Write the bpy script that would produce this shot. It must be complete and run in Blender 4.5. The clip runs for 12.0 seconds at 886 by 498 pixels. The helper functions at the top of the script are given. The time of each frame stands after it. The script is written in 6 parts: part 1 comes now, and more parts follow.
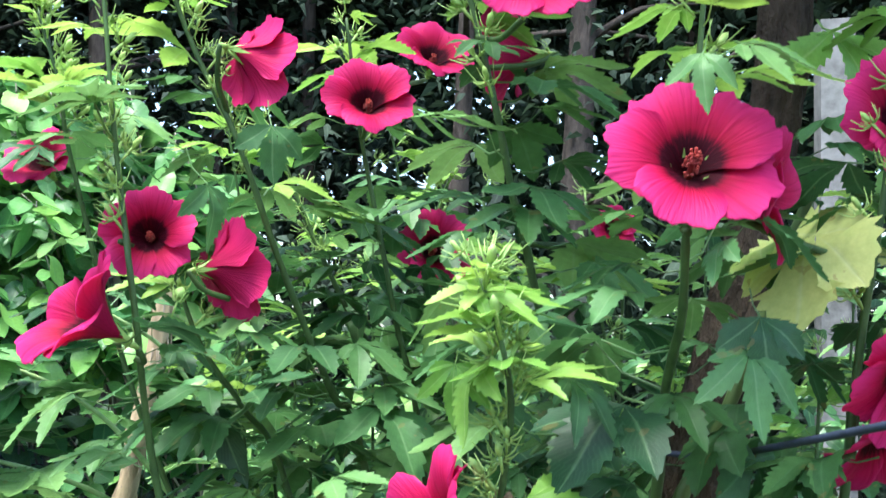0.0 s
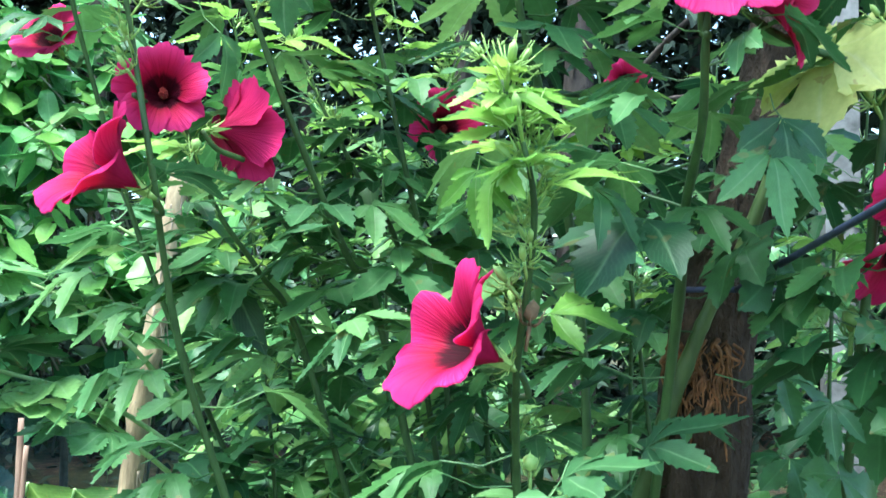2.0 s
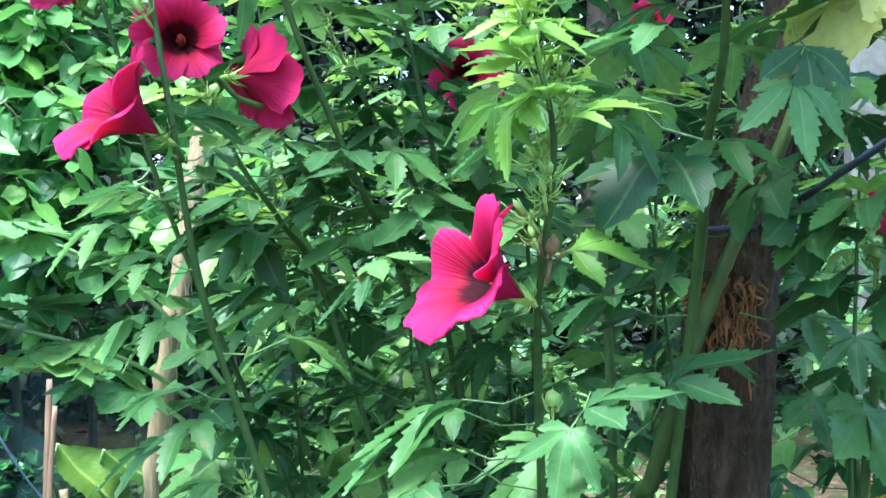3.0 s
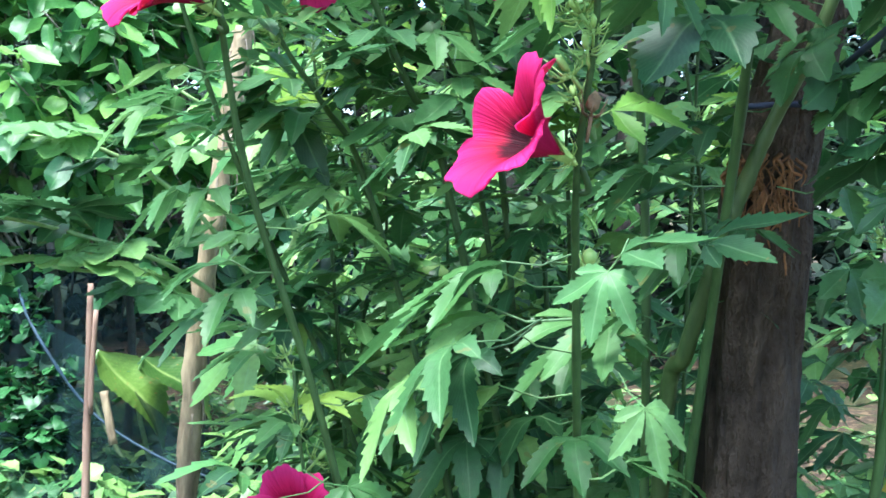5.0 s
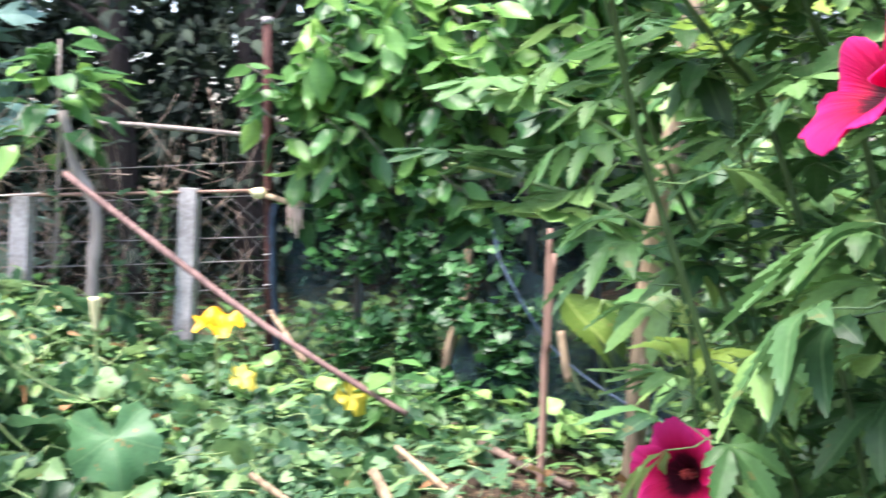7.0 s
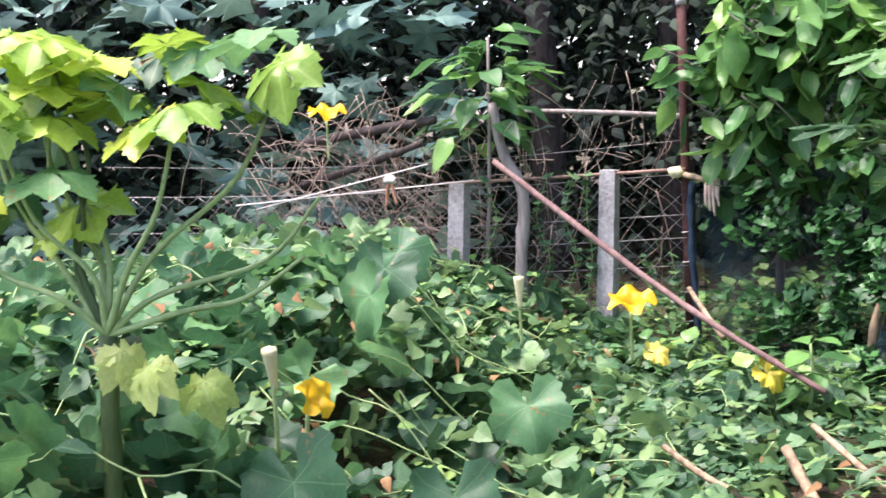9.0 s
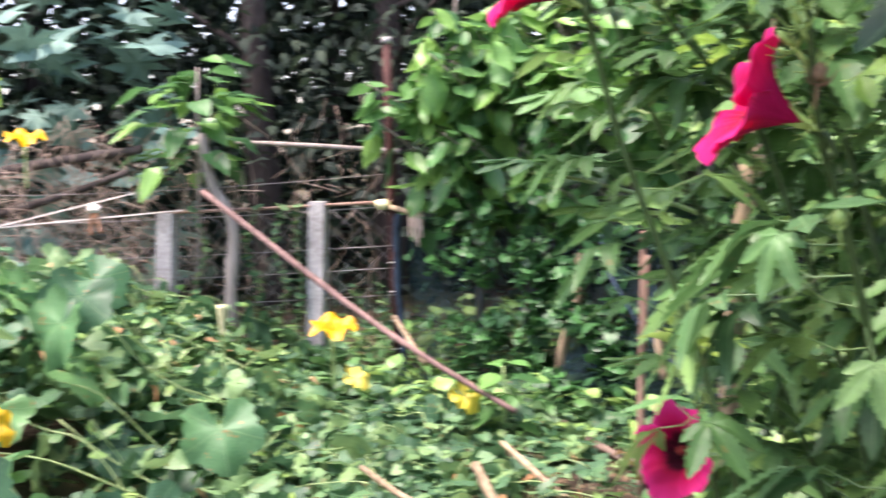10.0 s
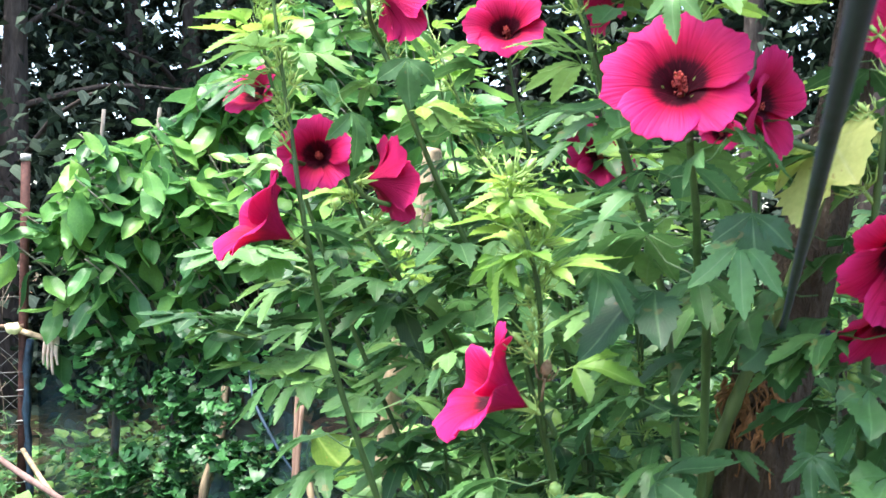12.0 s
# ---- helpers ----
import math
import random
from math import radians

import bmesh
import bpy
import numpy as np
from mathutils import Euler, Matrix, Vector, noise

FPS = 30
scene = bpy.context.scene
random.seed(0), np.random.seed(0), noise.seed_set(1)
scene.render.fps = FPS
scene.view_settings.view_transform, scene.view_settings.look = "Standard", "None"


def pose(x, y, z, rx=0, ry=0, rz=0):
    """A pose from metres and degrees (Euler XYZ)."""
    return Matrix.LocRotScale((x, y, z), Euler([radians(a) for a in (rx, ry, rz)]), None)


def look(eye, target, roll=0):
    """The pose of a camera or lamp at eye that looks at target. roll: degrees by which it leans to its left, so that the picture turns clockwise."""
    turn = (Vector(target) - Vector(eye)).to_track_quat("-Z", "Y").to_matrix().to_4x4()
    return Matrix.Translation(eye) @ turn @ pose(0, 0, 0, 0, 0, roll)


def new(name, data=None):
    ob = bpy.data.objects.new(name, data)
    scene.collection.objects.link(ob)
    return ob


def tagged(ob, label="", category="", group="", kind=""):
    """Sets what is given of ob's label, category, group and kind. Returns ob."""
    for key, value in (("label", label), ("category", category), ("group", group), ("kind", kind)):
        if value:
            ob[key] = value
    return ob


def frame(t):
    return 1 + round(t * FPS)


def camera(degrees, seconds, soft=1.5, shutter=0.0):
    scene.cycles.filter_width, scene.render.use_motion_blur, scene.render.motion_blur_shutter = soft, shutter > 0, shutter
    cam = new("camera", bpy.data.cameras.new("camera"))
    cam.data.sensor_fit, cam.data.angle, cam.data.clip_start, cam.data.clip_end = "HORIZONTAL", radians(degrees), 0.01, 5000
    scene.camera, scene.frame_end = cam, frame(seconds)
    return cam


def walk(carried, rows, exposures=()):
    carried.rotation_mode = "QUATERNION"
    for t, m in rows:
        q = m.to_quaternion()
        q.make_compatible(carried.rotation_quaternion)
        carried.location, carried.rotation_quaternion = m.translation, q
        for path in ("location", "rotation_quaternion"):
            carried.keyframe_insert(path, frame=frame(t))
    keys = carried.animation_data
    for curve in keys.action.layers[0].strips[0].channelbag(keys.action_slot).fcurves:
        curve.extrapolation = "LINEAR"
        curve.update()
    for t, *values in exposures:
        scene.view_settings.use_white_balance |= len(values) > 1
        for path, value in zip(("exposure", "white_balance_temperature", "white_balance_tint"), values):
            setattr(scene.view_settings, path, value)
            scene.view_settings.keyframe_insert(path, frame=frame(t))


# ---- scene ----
cam = camera(42.0, 12.0, soft=1.5, shutter=0.5)
PATH = [
    (0, (0.107, 0.097, 1.333), (-0.026, 2.084, 1.518), 1.6),
    (0.5, (0.095, 0.101, 1.295), (-0.024, 2.090, 1.475), 1.4),
    (1, (0.097, 0.106, 1.265), (-0.024, 2.097, 1.417), 1.0),
    (1.5, (0.098, 0.102, 1.249), (-0.031, 2.095, 1.367), 0.7),
    (2, (0.093, 0.103, 1.226), (-0.041, 2.096, 1.328), 0.3),
    (2.5, (0.093, 0.105, 1.208), (-0.056, 2.098, 1.287), -0.0),
    (2.7, (0.096, 0.110, 1.208), (-0.069, 2.102, 1.269), -0.4),
    (4.3, (0.091, 0.094, 1.153), (-0.124, 2.082, 1.156), 0.5),
    (4.5, (0.091, 0.097, 1.155), (-0.122, 2.085, 1.130), 0.5),
    (5, (0.092, 0.093, 1.140), (-0.141, 2.078, 1.073), 0.7),
    (5.5, (0.086, 0.078, 1.152), (-0.243, 2.049, 1.056), 0.2),
    (6, (0.108, 0.085, 1.154), (-0.441, 2.004, 1.031), 0.0),
    (6.5, (0.155, 0.102, 1.155), (-0.636, 1.932, 0.997), 0.0),
    (7, (0.204, 0.115, 1.154), (-0.820, 1.824, 0.981), 0.3),
    (7.5, (0.241, 0.085, 1.149), (-1.014, 1.631, 0.962), -0.0),
    (7.7, (0.254, 0.080, 1.143), (-1.072, 1.565, 0.952), -0.1),
    (8.1, (0.281, 0.063, 1.147), (-1.193, 1.421, 0.945), -0.7),
    (8.5, (0.307, 0.056, 1.163), (-1.259, 1.312, 0.955), -1.8),
    (8.9, (0.337, 0.060, 1.181), (-1.253, 1.276, 0.977), -2.8),
    (9.3, (0.376, 0.080, 1.190), (-1.158, 1.350, 1.007), -3.3),
    (9.5, (0.401, 0.096, 1.204), (-1.078, 1.429, 1.025), -2.8),
    (10, (0.449, 0.062, 1.164), (-0.800, 1.616, 1.006), -1.7),
    (10.5, (0.414, 0.003, 1.175), (-0.596, 1.720, 0.994), -2.0),
    (11, (0.406, -0.090, 1.225), (-0.411, 1.731, 1.104), -1.5),
    (11.5, (0.350, -0.073, 1.303), (-0.328, 1.808, 1.265), -0.2),
    (12, (0.374, -0.057, 1.337), (-0.305, 1.824, 1.331), 0.8),
]
walk(cam, [(t, look(eye, target, roll)) for t, eye, target, roll in PATH], [(0, 2.52, 6150, 4), (1, 2.63, 5900, -3), (2.5, 2.72, 5700, -6), (5.0, 2.74, 5700, 2), (6, 2.74, 6000, 11), (7, 2.62, 6550, 23), (9.5, 2.2, 6700, 29), (10.5, 2.71, 7200, 27), (12, 2.83, 6500, 11)])

# ---- world and light ----
world = bpy.data.worlds.new("overcast_sky")
scene.world = world
world.use_nodes = True
wn = world.node_tree.nodes
sky = wn.new("ShaderNodeTexSky")
sky.sky_type, sky.sun_disc = "NISHITA", False
SUN_UP, SUN_ROUND = radians(72), radians(215)
sky.sun_elevation, sky.sun_rotation = SUN_UP, SUN_ROUND
sky.air_density, sky.dust_density, sky.ozone_density = 1.0, 2.5, 1.0
world.node_tree.links.new(sky.outputs[0], wn["Background"].inputs[0])
wn["Background"].inputs[1].default_value = 0.13
sun = new("sun", bpy.data.lights.new("sun", "SUN"))
sun.data.energy, sun.data.angle, sun.data.color = 2.1, radians(28), (1.0, 0.98, 0.94)
sun.matrix_world = look((0, 0, 0), (-math.sin(SUN_ROUND) * math.cos(SUN_UP), -math.cos(SUN_ROUND) * math.cos(SUN_UP), -math.sin(SUN_UP)))

# ---- materials ----


class Nodes:
    """A small builder for node trees."""

    def __init__(self, name):
        self.mat = bpy.data.materials.new(name)
        self.mat.use_nodes = True
        self.tree = self.mat.node_tree
        self.bsdf = self.tree.nodes["Principled BSDF"]
        self.out = self.tree.nodes["Material Output"]

    def add(self, kind, **values):
        node = self.tree.nodes.new(kind)
        for key, value in values.items():
            if key == "operation":
                node.operation = value
            elif key == "blend":
                node.data_type, node.blend_type = "RGBA", value
            elif key == "wave":
                node.wave_type = value
        return node

    def join(self, a, b):
        self.tree.links.new(a, b)

    def maths(self, op, a, b=0.0, clamp=False):
        n = self.add("ShaderNodeMath", operation=op)
        n.use_clamp = clamp
        for i, v in enumerate((a, b)):
            if isinstance(v, (int, float)):
                n.inputs[i].default_value = v
            else:
                self.join(v, n.inputs[i])
        return n.outputs[0]

    def mix(self, fac, a, b, blend="MIX"):
        n = self.add("ShaderNodeMix", blend=blend)
        for sock, v in ((n.inputs[0], fac), (n.inputs[6], a), (n.inputs[7], b)):
            if isinstance(v, (int, float)):
                sock.default_value = v
            elif isinstance(v, tuple):
                sock.default_value = (*v, 1)
            else:
                self.join(v, sock)
        return n.outputs[2]

    def noise(self, scale, detail=3.0, vector=None, rough=0.6):
        n = self.add("ShaderNodeTexNoise")
        n.inputs["Scale"].default_value, n.inputs["Detail"].default_value, n.inputs["Roughness"].default_value = scale, detail, rough
        if vector is None:
            vector = self.place()
        self.join(vector, n.inputs["Vector"])
        return n.outputs[0]

    def place(self):
        return self.add("ShaderNodeTexCoord").outputs["Object"]

    def spot(self):
        return self.add("ShaderNodeNewGeometry").outputs["Position"]

    def uv(self):
        split = self.add("ShaderNodeSeparateXYZ")
        self.join(self.add("ShaderNodeUVMap").outputs[0], split.inputs[0])
        return split.outputs[0], split.outputs[1]

    def ramp(self, fac, *stops):
        n = self.add("ShaderNodeValToRGB")
        while len(n.color_ramp.elements) < len(stops):
            n.color_ramp.elements.new(0.5)
        for e, (at, col) in zip(n.color_ramp.elements, stops):
            e.position, e.color = at, (*col, 1)
        self.join(fac, n.inputs[0])
        return n.outputs[0]

    def bump(self, height, strength=0.3, distance=0.01):
        n = self.add("ShaderNodeBump")
        n.inputs["Strength"].default_value, n.inputs["Distance"].default_value = strength, distance
        self.join(height, n.inputs["Height"])
        self.join(n.outputs[0], self.bsdf.inputs["Normal"])
        return n.outputs[0]

    def thin(self, colour, share, normal=None):
        """Lets part of the light through, as leaves and petals do."""
        tr = self.add("ShaderNodeBsdfTranslucent")
        self.join(colour, tr.inputs[0])
        if normal is not None:
            self.join(normal, tr.inputs["Normal"])
        mixer = self.add("ShaderNodeMixShader")
        mixer.inputs[0].default_value = share
        self.join(self.bsdf.outputs[0], mixer.inputs[1])
        self.join(tr.outputs[0], mixer.inputs[2])
        self.join(mixer.outputs[0], self.out.inputs[0])

    def finish(self, colour, rough=0.5, spec=0.5):
        if isinstance(colour, tuple):
            self.bsdf.inputs["Base Color"].default_value = (*colour, 1)
        else:
            self.join(colour, self.bsdf.inputs["Base Color"])
        if isinstance(rough, (int, float)):
            self.bsdf.inputs["Roughness"].default_value = rough
        else:
            self.join(rough, self.bsdf.inputs["Roughness"])
        self.bsdf.inputs["Specular IOR Level"].default_value = spec
        return self.mat


def leaf_material(name, dark, mid, light, vein, share=0.35, rough=0.42, spots=0.0, single=True):
    k = Nodes(name)
    u, v = k.uv()
    rnd = k.add("ShaderNodeObjectInfo").outputs["Random"] if single else k.add("ShaderNodeNewGeometry").outputs["Random Per Island"]
    patch = k.noise(9, 3, k.spot())
    tone = k.maths("ADD", k.maths("MULTIPLY", rnd, 0.75), k.maths("MULTIPLY", patch, 0.35))
    colour = k.ramp(tone, (0.15, dark), (0.55, mid), (0.98, light))
    across = k.maths("ABSOLUTE", v)
    rib = k.maths("SUBTRACT", 1.0, k.maths("MULTIPLY", across, 9.0), clamp=True)
    side = k.maths("SINE", k.maths("MULTIPLY", k.maths("SUBTRACT", k.maths("MULTIPLY", u, 6.0), k.maths("MULTIPLY", across, 2.6)), 6.283))
    side = k.maths("POWER", k.maths("ABSOLUTE", side), 0.35)
    veins = k.maths("MAXIMUM", rib, k.maths("MULTIPLY", k.maths("SUBTRACT", 1.0, side), 0.25))
    colour = k.mix(k.maths("MULTIPLY", veins, 0.42), colour, vein)
    grain = k.noise(120, 3, k.spot())
    colour = k.mix(0.25, colour, k.ramp(grain, (0.3, (0.25, 0.25, 0.25)), (0.7, (0.75, 0.75, 0.75))), "OVERLAY")
    if spots:
        blot = k.noise(45, 2, k.spot())
        colour = k.mix(k.maths("MULTIPLY", k.maths("GREATER_THAN", blot, 0.68), spots), colour, (0.28, 0.16, 0.05))
    normal = k.bump(k.maths("ADD", k.maths("MULTIPLY", veins, -0.6), k.maths("MULTIPLY", grain, 0.3)), 0.2, 0.003)
    k.finish(colour, rough, 0.36)
    k.thin(colour, share, normal)
    return k.mat


def petal_material():
    k = Nodes("magenta_petal")
    u, v = k.uv()
    streak = k.add("ShaderNodeCombineXYZ")
    k.join(k.maths("MULTIPLY", v, 16.0), streak.inputs[0])
    k.join(k.maths("MULTIPLY", u, 1.2), streak.inputs[1])
    k.join(k.maths("MULTIPLY", k.add("ShaderNodeObjectInfo").outputs["Random"], 40.0), streak.inputs[2])
    lines = k.noise(1.0, 2, streak.outputs[0])
    reach = k.maths("ADD", u, k.maths("MULTIPLY", k.maths("SUBTRACT", lines, 0.5), 0.2))
    colour = k.ramp(reach, (0.0, (0.025, 0.001, 0.005)), (0.31, (0.05, 0.001, 0.01)), (0.41, (0.42, 0.004, 0.05)), (0.62, (0.62, 0.012, 0.115)), (1.0, (0.72, 0.04, 0.24)))
    vein = k.maths("MULTIPLY", k.maths("LESS_THAN", lines, 0.4), 0.22)
    colour = k.mix(vein, colour, (0.3, 0.003, 0.04))
    blotch = k.noise(30, 3, k.spot())
    colour = k.mix(0.25, colour, k.ramp(blotch, (0.3, (0.3, 0.3, 0.3)), (0.7, (0.7, 0.7, 0.7))), "OVERLAY")
    normal = k.bump(lines, 0.35, 0.005)
    k.finish(colour, 0.6, 0.18)
    k.thin(colour, 0.5, normal)
    return k.mat


def plain_material(name, a, b, scale=40, rough=0.7, bump=0.3, distance=0.004, stretch=(1, 1, 1), spec=0.4, metal=0.0):
    k = Nodes(name)
    m = k.add("ShaderNodeMapping")
    m.inputs["Scale"].default_value = stretch
    k.join(k.spot(), m.inputs["Vector"])
    fine, broad = k.noise(scale, 5, m.outputs[0]), k.noise(scale * 0.13, 3, m.outputs[0])
    tone = k.maths("ADD", k.maths("MULTIPLY", fine, 0.6), k.maths("MULTIPLY", broad, 0.5))
    colour = k.ramp(tone, (0.38, a), (0.7, b))
    k.bump(fine, bump, distance)
    k.finish(colour, rough, spec)
    k.bsdf.inputs["Metallic"].default_value = metal
    return k.mat


def net_material():
    k = Nodes("shade_net")
    pos = k.spot()
    tone = k.noise(3.5, 4, pos)
    colour = k.ramp(tone, (0.3, (0.004, 0.01, 0.012)), (0.72, (0.016, 0.036, 0.042)))
    k.finish(colour, 0.9, 0.05)
    hole = k.add("ShaderNodeBsdfTransparent")
    mixer = k.add("ShaderNodeMixShader")
    k.join(k.maths("ADD", 0.22, k.maths("MULTIPLY", k.noise(60, 2, pos), 0.3)), mixer.inputs[0])
    k.join(k.bsdf.outputs[0], mixer.inputs[1])
    k.join(hole.outputs[0], mixer.inputs[2])
    k.join(mixer.outputs[0], k.out.inputs[0])
    return k.mat


HIB_LEAF = leaf_material("hibiscus_leaf", (0.019, 0.068, 0.026), (0.09, 0.215, 0.068), (0.19, 0.34, 0.1), (0.24, 0.38, 0.18), 0.32, 0.46, spots=0.25)
# deeper green of broad leaves, with shade low in the bed put into it
SHADED_LEAF = leaf_material("shaded_hibiscus_leaf", (0.02, 0.065, 0.023), (0.045, 0.125, 0.035), (0.09, 0.2, 0.055), (0.12, 0.24, 0.1), 0.28, 0.45, spots=0.3)
YOUNG_LEAF = leaf_material("young_hibiscus_leaf", (0.13, 0.3, 0.05), (0.25, 0.44, 0.08), (0.36, 0.53, 0.1), (0.42, 0.55, 0.22), 0.42)
YELLOW_LEAF = leaf_material("yellowing_leaf", (0.36, 0.5, 0.13), (0.5, 0.6, 0.2), (0.58, 0.6, 0.2), (0.58, 0.64, 0.34), 0.5, spots=0.4)
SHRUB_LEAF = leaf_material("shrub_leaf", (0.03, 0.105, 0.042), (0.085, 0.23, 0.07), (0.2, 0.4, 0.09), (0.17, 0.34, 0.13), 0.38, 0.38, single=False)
IVY_LEAF = leaf_material("ivy_leaf", (0.013, 0.05, 0.02), (0.024, 0.098, 0.03), (0.058, 0.2, 0.05), (0.094, 0.252, 0.092), 0.25, single=False)
SQUASH_LEAF = leaf_material("squash_leaf", (0.022, 0.078, 0.04), (0.072, 0.185, 0.08), (0.22, 0.37, 0.14), (0.25, 0.35, 0.18), 0.33, 0.5, spots=0.7, single=False)
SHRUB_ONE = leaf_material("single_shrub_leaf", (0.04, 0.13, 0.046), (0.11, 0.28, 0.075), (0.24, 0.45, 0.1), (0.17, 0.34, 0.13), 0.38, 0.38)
SQUASH_ONE = leaf_material("large_squash_leaf", (0.02, 0.075, 0.036), (0.05, 0.16, 0.065), (0.13, 0.3, 0.1), (0.22, 0.36, 0.16), 0.33, 0.5, spots=0.7)
LIME_LEAF = leaf_material("lime_green_leaf", (0.14, 0.3, 0.05), (0.34, 0.52, 0.06), (0.55, 0.64, 0.08), (0.45, 0.55, 0.2), 0.36, spots=0.3)
# greens darker than real foliage: the wood's deep shade is in the colour
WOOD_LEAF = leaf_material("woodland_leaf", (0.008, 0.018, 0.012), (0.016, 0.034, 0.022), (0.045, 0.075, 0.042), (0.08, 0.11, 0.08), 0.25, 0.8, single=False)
BLUE_LEAF = leaf_material("blue_green_leaf", (0.05, 0.12, 0.1), (0.12, 0.24, 0.19), (0.24, 0.4, 0.32), (0.12, 0.22, 0.16), 0.2, 0.65, single=False)
FILL_LEAF = leaf_material("undergrowth_leaf", (0.014, 0.055, 0.024), (0.085, 0.215, 0.065), (0.26, 0.42, 0.11), (0.2, 0.36, 0.15), 0.26, 0.4, spots=0.3, single=False)
PETAL = petal_material()
STEM = plain_material("green_stem", (0.018, 0.045, 0.012), (0.065, 0.125, 0.035), 90, 0.55, 0.3, 0.002, (1, 1, 0.25))
PALE_STEM = plain_material("pale_green_stem", (0.18, 0.3, 0.1), (0.34, 0.46, 0.2), 70, 0.5, 0.2, 0.002)
BUD = plain_material("bud_green", (0.18, 0.32, 0.07), (0.36, 0.5, 0.15), 120, 0.5, 0.2, 0.002)
DEAD_BUD = plain_material("withered_bud", (0.09, 0.055, 0.03), (0.26, 0.17, 0.09), 120, 0.85, 0.5, 0.002)
STAMEN = plain_material("dark_red_stamen", (0.12, 0.005, 0.01), (0.34, 0.035, 0.03), 300, 0.6, 0.5, 0.001)
STIGMA = plain_material("red_stigma", (0.3, 0.02, 0.02), (0.5, 0.07, 0.05), 300, 0.6, 0.3, 0.001)
BARK = plain_material("rough_bark", (0.011, 0.008, 0.006), (0.085, 0.062, 0.045), 45, 0.95, 1.0, 0.04, (1, 1, 0.4), spec=0.15)
# near-black that paints the shade in the gap left of the trunk
GAP_SHADE = plain_material("gap_shade_black", (0.004, 0.004, 0.003), (0.016, 0.013, 0.01), 50, 0.95, 0.8, 0.006, spec=0.1)
FIBRE = plain_material("orange_bark_fibre", (0.05, 0.022, 0.01), (0.27, 0.125, 0.045), 90, 0.85, 0.6, 0.004)
DRY_WOOD = plain_material("dry_wood", (0.06, 0.04, 0.024), (0.42, 0.32, 0.2), 38, 0.85, 0.8, 0.01, (1, 1, 0.2))
PINK_WOOD = plain_material("reddish_bamboo", (0.13, 0.075, 0.055), (0.33, 0.21, 0.155), 45, 0.75, 0.5, 0.004, (1, 1, 0.12))
BROWN_WOOD = plain_material("brown_pole_wood", (0.05, 0.036, 0.028), (0.22, 0.155, 0.12), 45, 0.85, 0.6, 0.006, (1, 1, 0.2))
GREY_WOOD = plain_material("grey_weathered_wood", (0.14, 0.12, 0.1), (0.36, 0.32, 0.28), 45, 0.9, 0.8, 0.006, (1, 1, 0.15))
CONCRETE = plain_material("pale_concrete", (0.22, 0.205, 0.19), (0.52, 0.5, 0.47), 60, 0.9, 0.6, 0.006)
RUST = plain_material("rusty_steel", (0.035, 0.014, 0.012), (0.11, 0.045, 0.036), 60, 0.8, 0.5, 0.003, metal=0.3)
WIRE = plain_material("grey_wire", (0.13, 0.12, 0.11), (0.32, 0.3, 0.28), 60, 0.6, 0.2, 0.001, metal=0.2)
MESH_WIRE = plain_material("galvanised_mesh", (0.2, 0.185, 0.17), (0.42, 0.39, 0.36), 60, 0.6, 0.2, 0.001, metal=0.2)
PALE_WIRE = plain_material("pale_cord", (0.45, 0.42, 0.36), (0.7, 0.67, 0.6), 60, 0.7, 0.2, 0.001)
RAG = plain_material("faded_pink_cloth", (0.42, 0.3, 0.24), (0.66, 0.5, 0.42), 80, 0.9, 0.5, 0.003)
POLE_WOOD = plain_material("old_brown_pole", (0.07, 0.04, 0.034), (0.23, 0.145, 0.125), 40, 0.85, 0.5, 0.004, (1, 1, 0.3))
WOOD_BARK = plain_material("woodland_bark", (0.022, 0.019, 0.017), (0.085, 0.07, 0.062), 30, 0.95, 0.8, 0.03, (1, 1, 0.3), spec=0.15)
GREEN_STALK = plain_material("thick_green_stalk", (0.03, 0.06, 0.016), (0.1, 0.15, 0.045), 60, 0.55, 0.4, 0.003, (1, 1, 0.25))
STRAW = plain_material("dead_vines", (0.14, 0.105, 0.08), (0.38, 0.3, 0.235), 60, 0.9, 0.4, 0.003)
RUBBER = plain_material("black_cable", (0.014, 0.017, 0.028), (0.045, 0.055, 0.1), 80, 0.5, 0.1, 0.001, spec=0.2)
PETAL_YELLOW = leaf_material("yellow_squash_petal", (0.75, 0.42, 0.01), (0.85, 0.52, 0.02), (0.9, 0.62, 0.05), (0.8, 0.4, 0.02), 0.4)
PALE_YELLOW = leaf_material("dying_yellow_leaf", (0.6, 0.5, 0.05), (0.72, 0.62, 0.08), (0.8, 0.7, 0.14), (0.7, 0.6, 0.2), 0.4, spots=0.5)
STRAP = plain_material("orange_strap", (0.42, 0.19, 0.1), (0.6, 0.3, 0.18), 60, 0.7, 0.3, 0.002)
CREAM = plain_material("cream_bud", (0.6, 0.55, 0.28), (0.75, 0.7, 0.42), 60, 0.6, 0.3, 0.002)
DEAD_LEAF = leaf_material("dead_leaf", (0.2, 0.1, 0.04), (0.32, 0.18, 0.08), (0.45, 0.3, 0.15), (0.4, 0.28, 0.15), 0.2, 0.8, single=False)
NET = net_material()
HEM = plain_material("blue_hem", (0.006, 0.016, 0.026), (0.02, 0.05, 0.085), 60, 0.7, 0.4, 0.003)


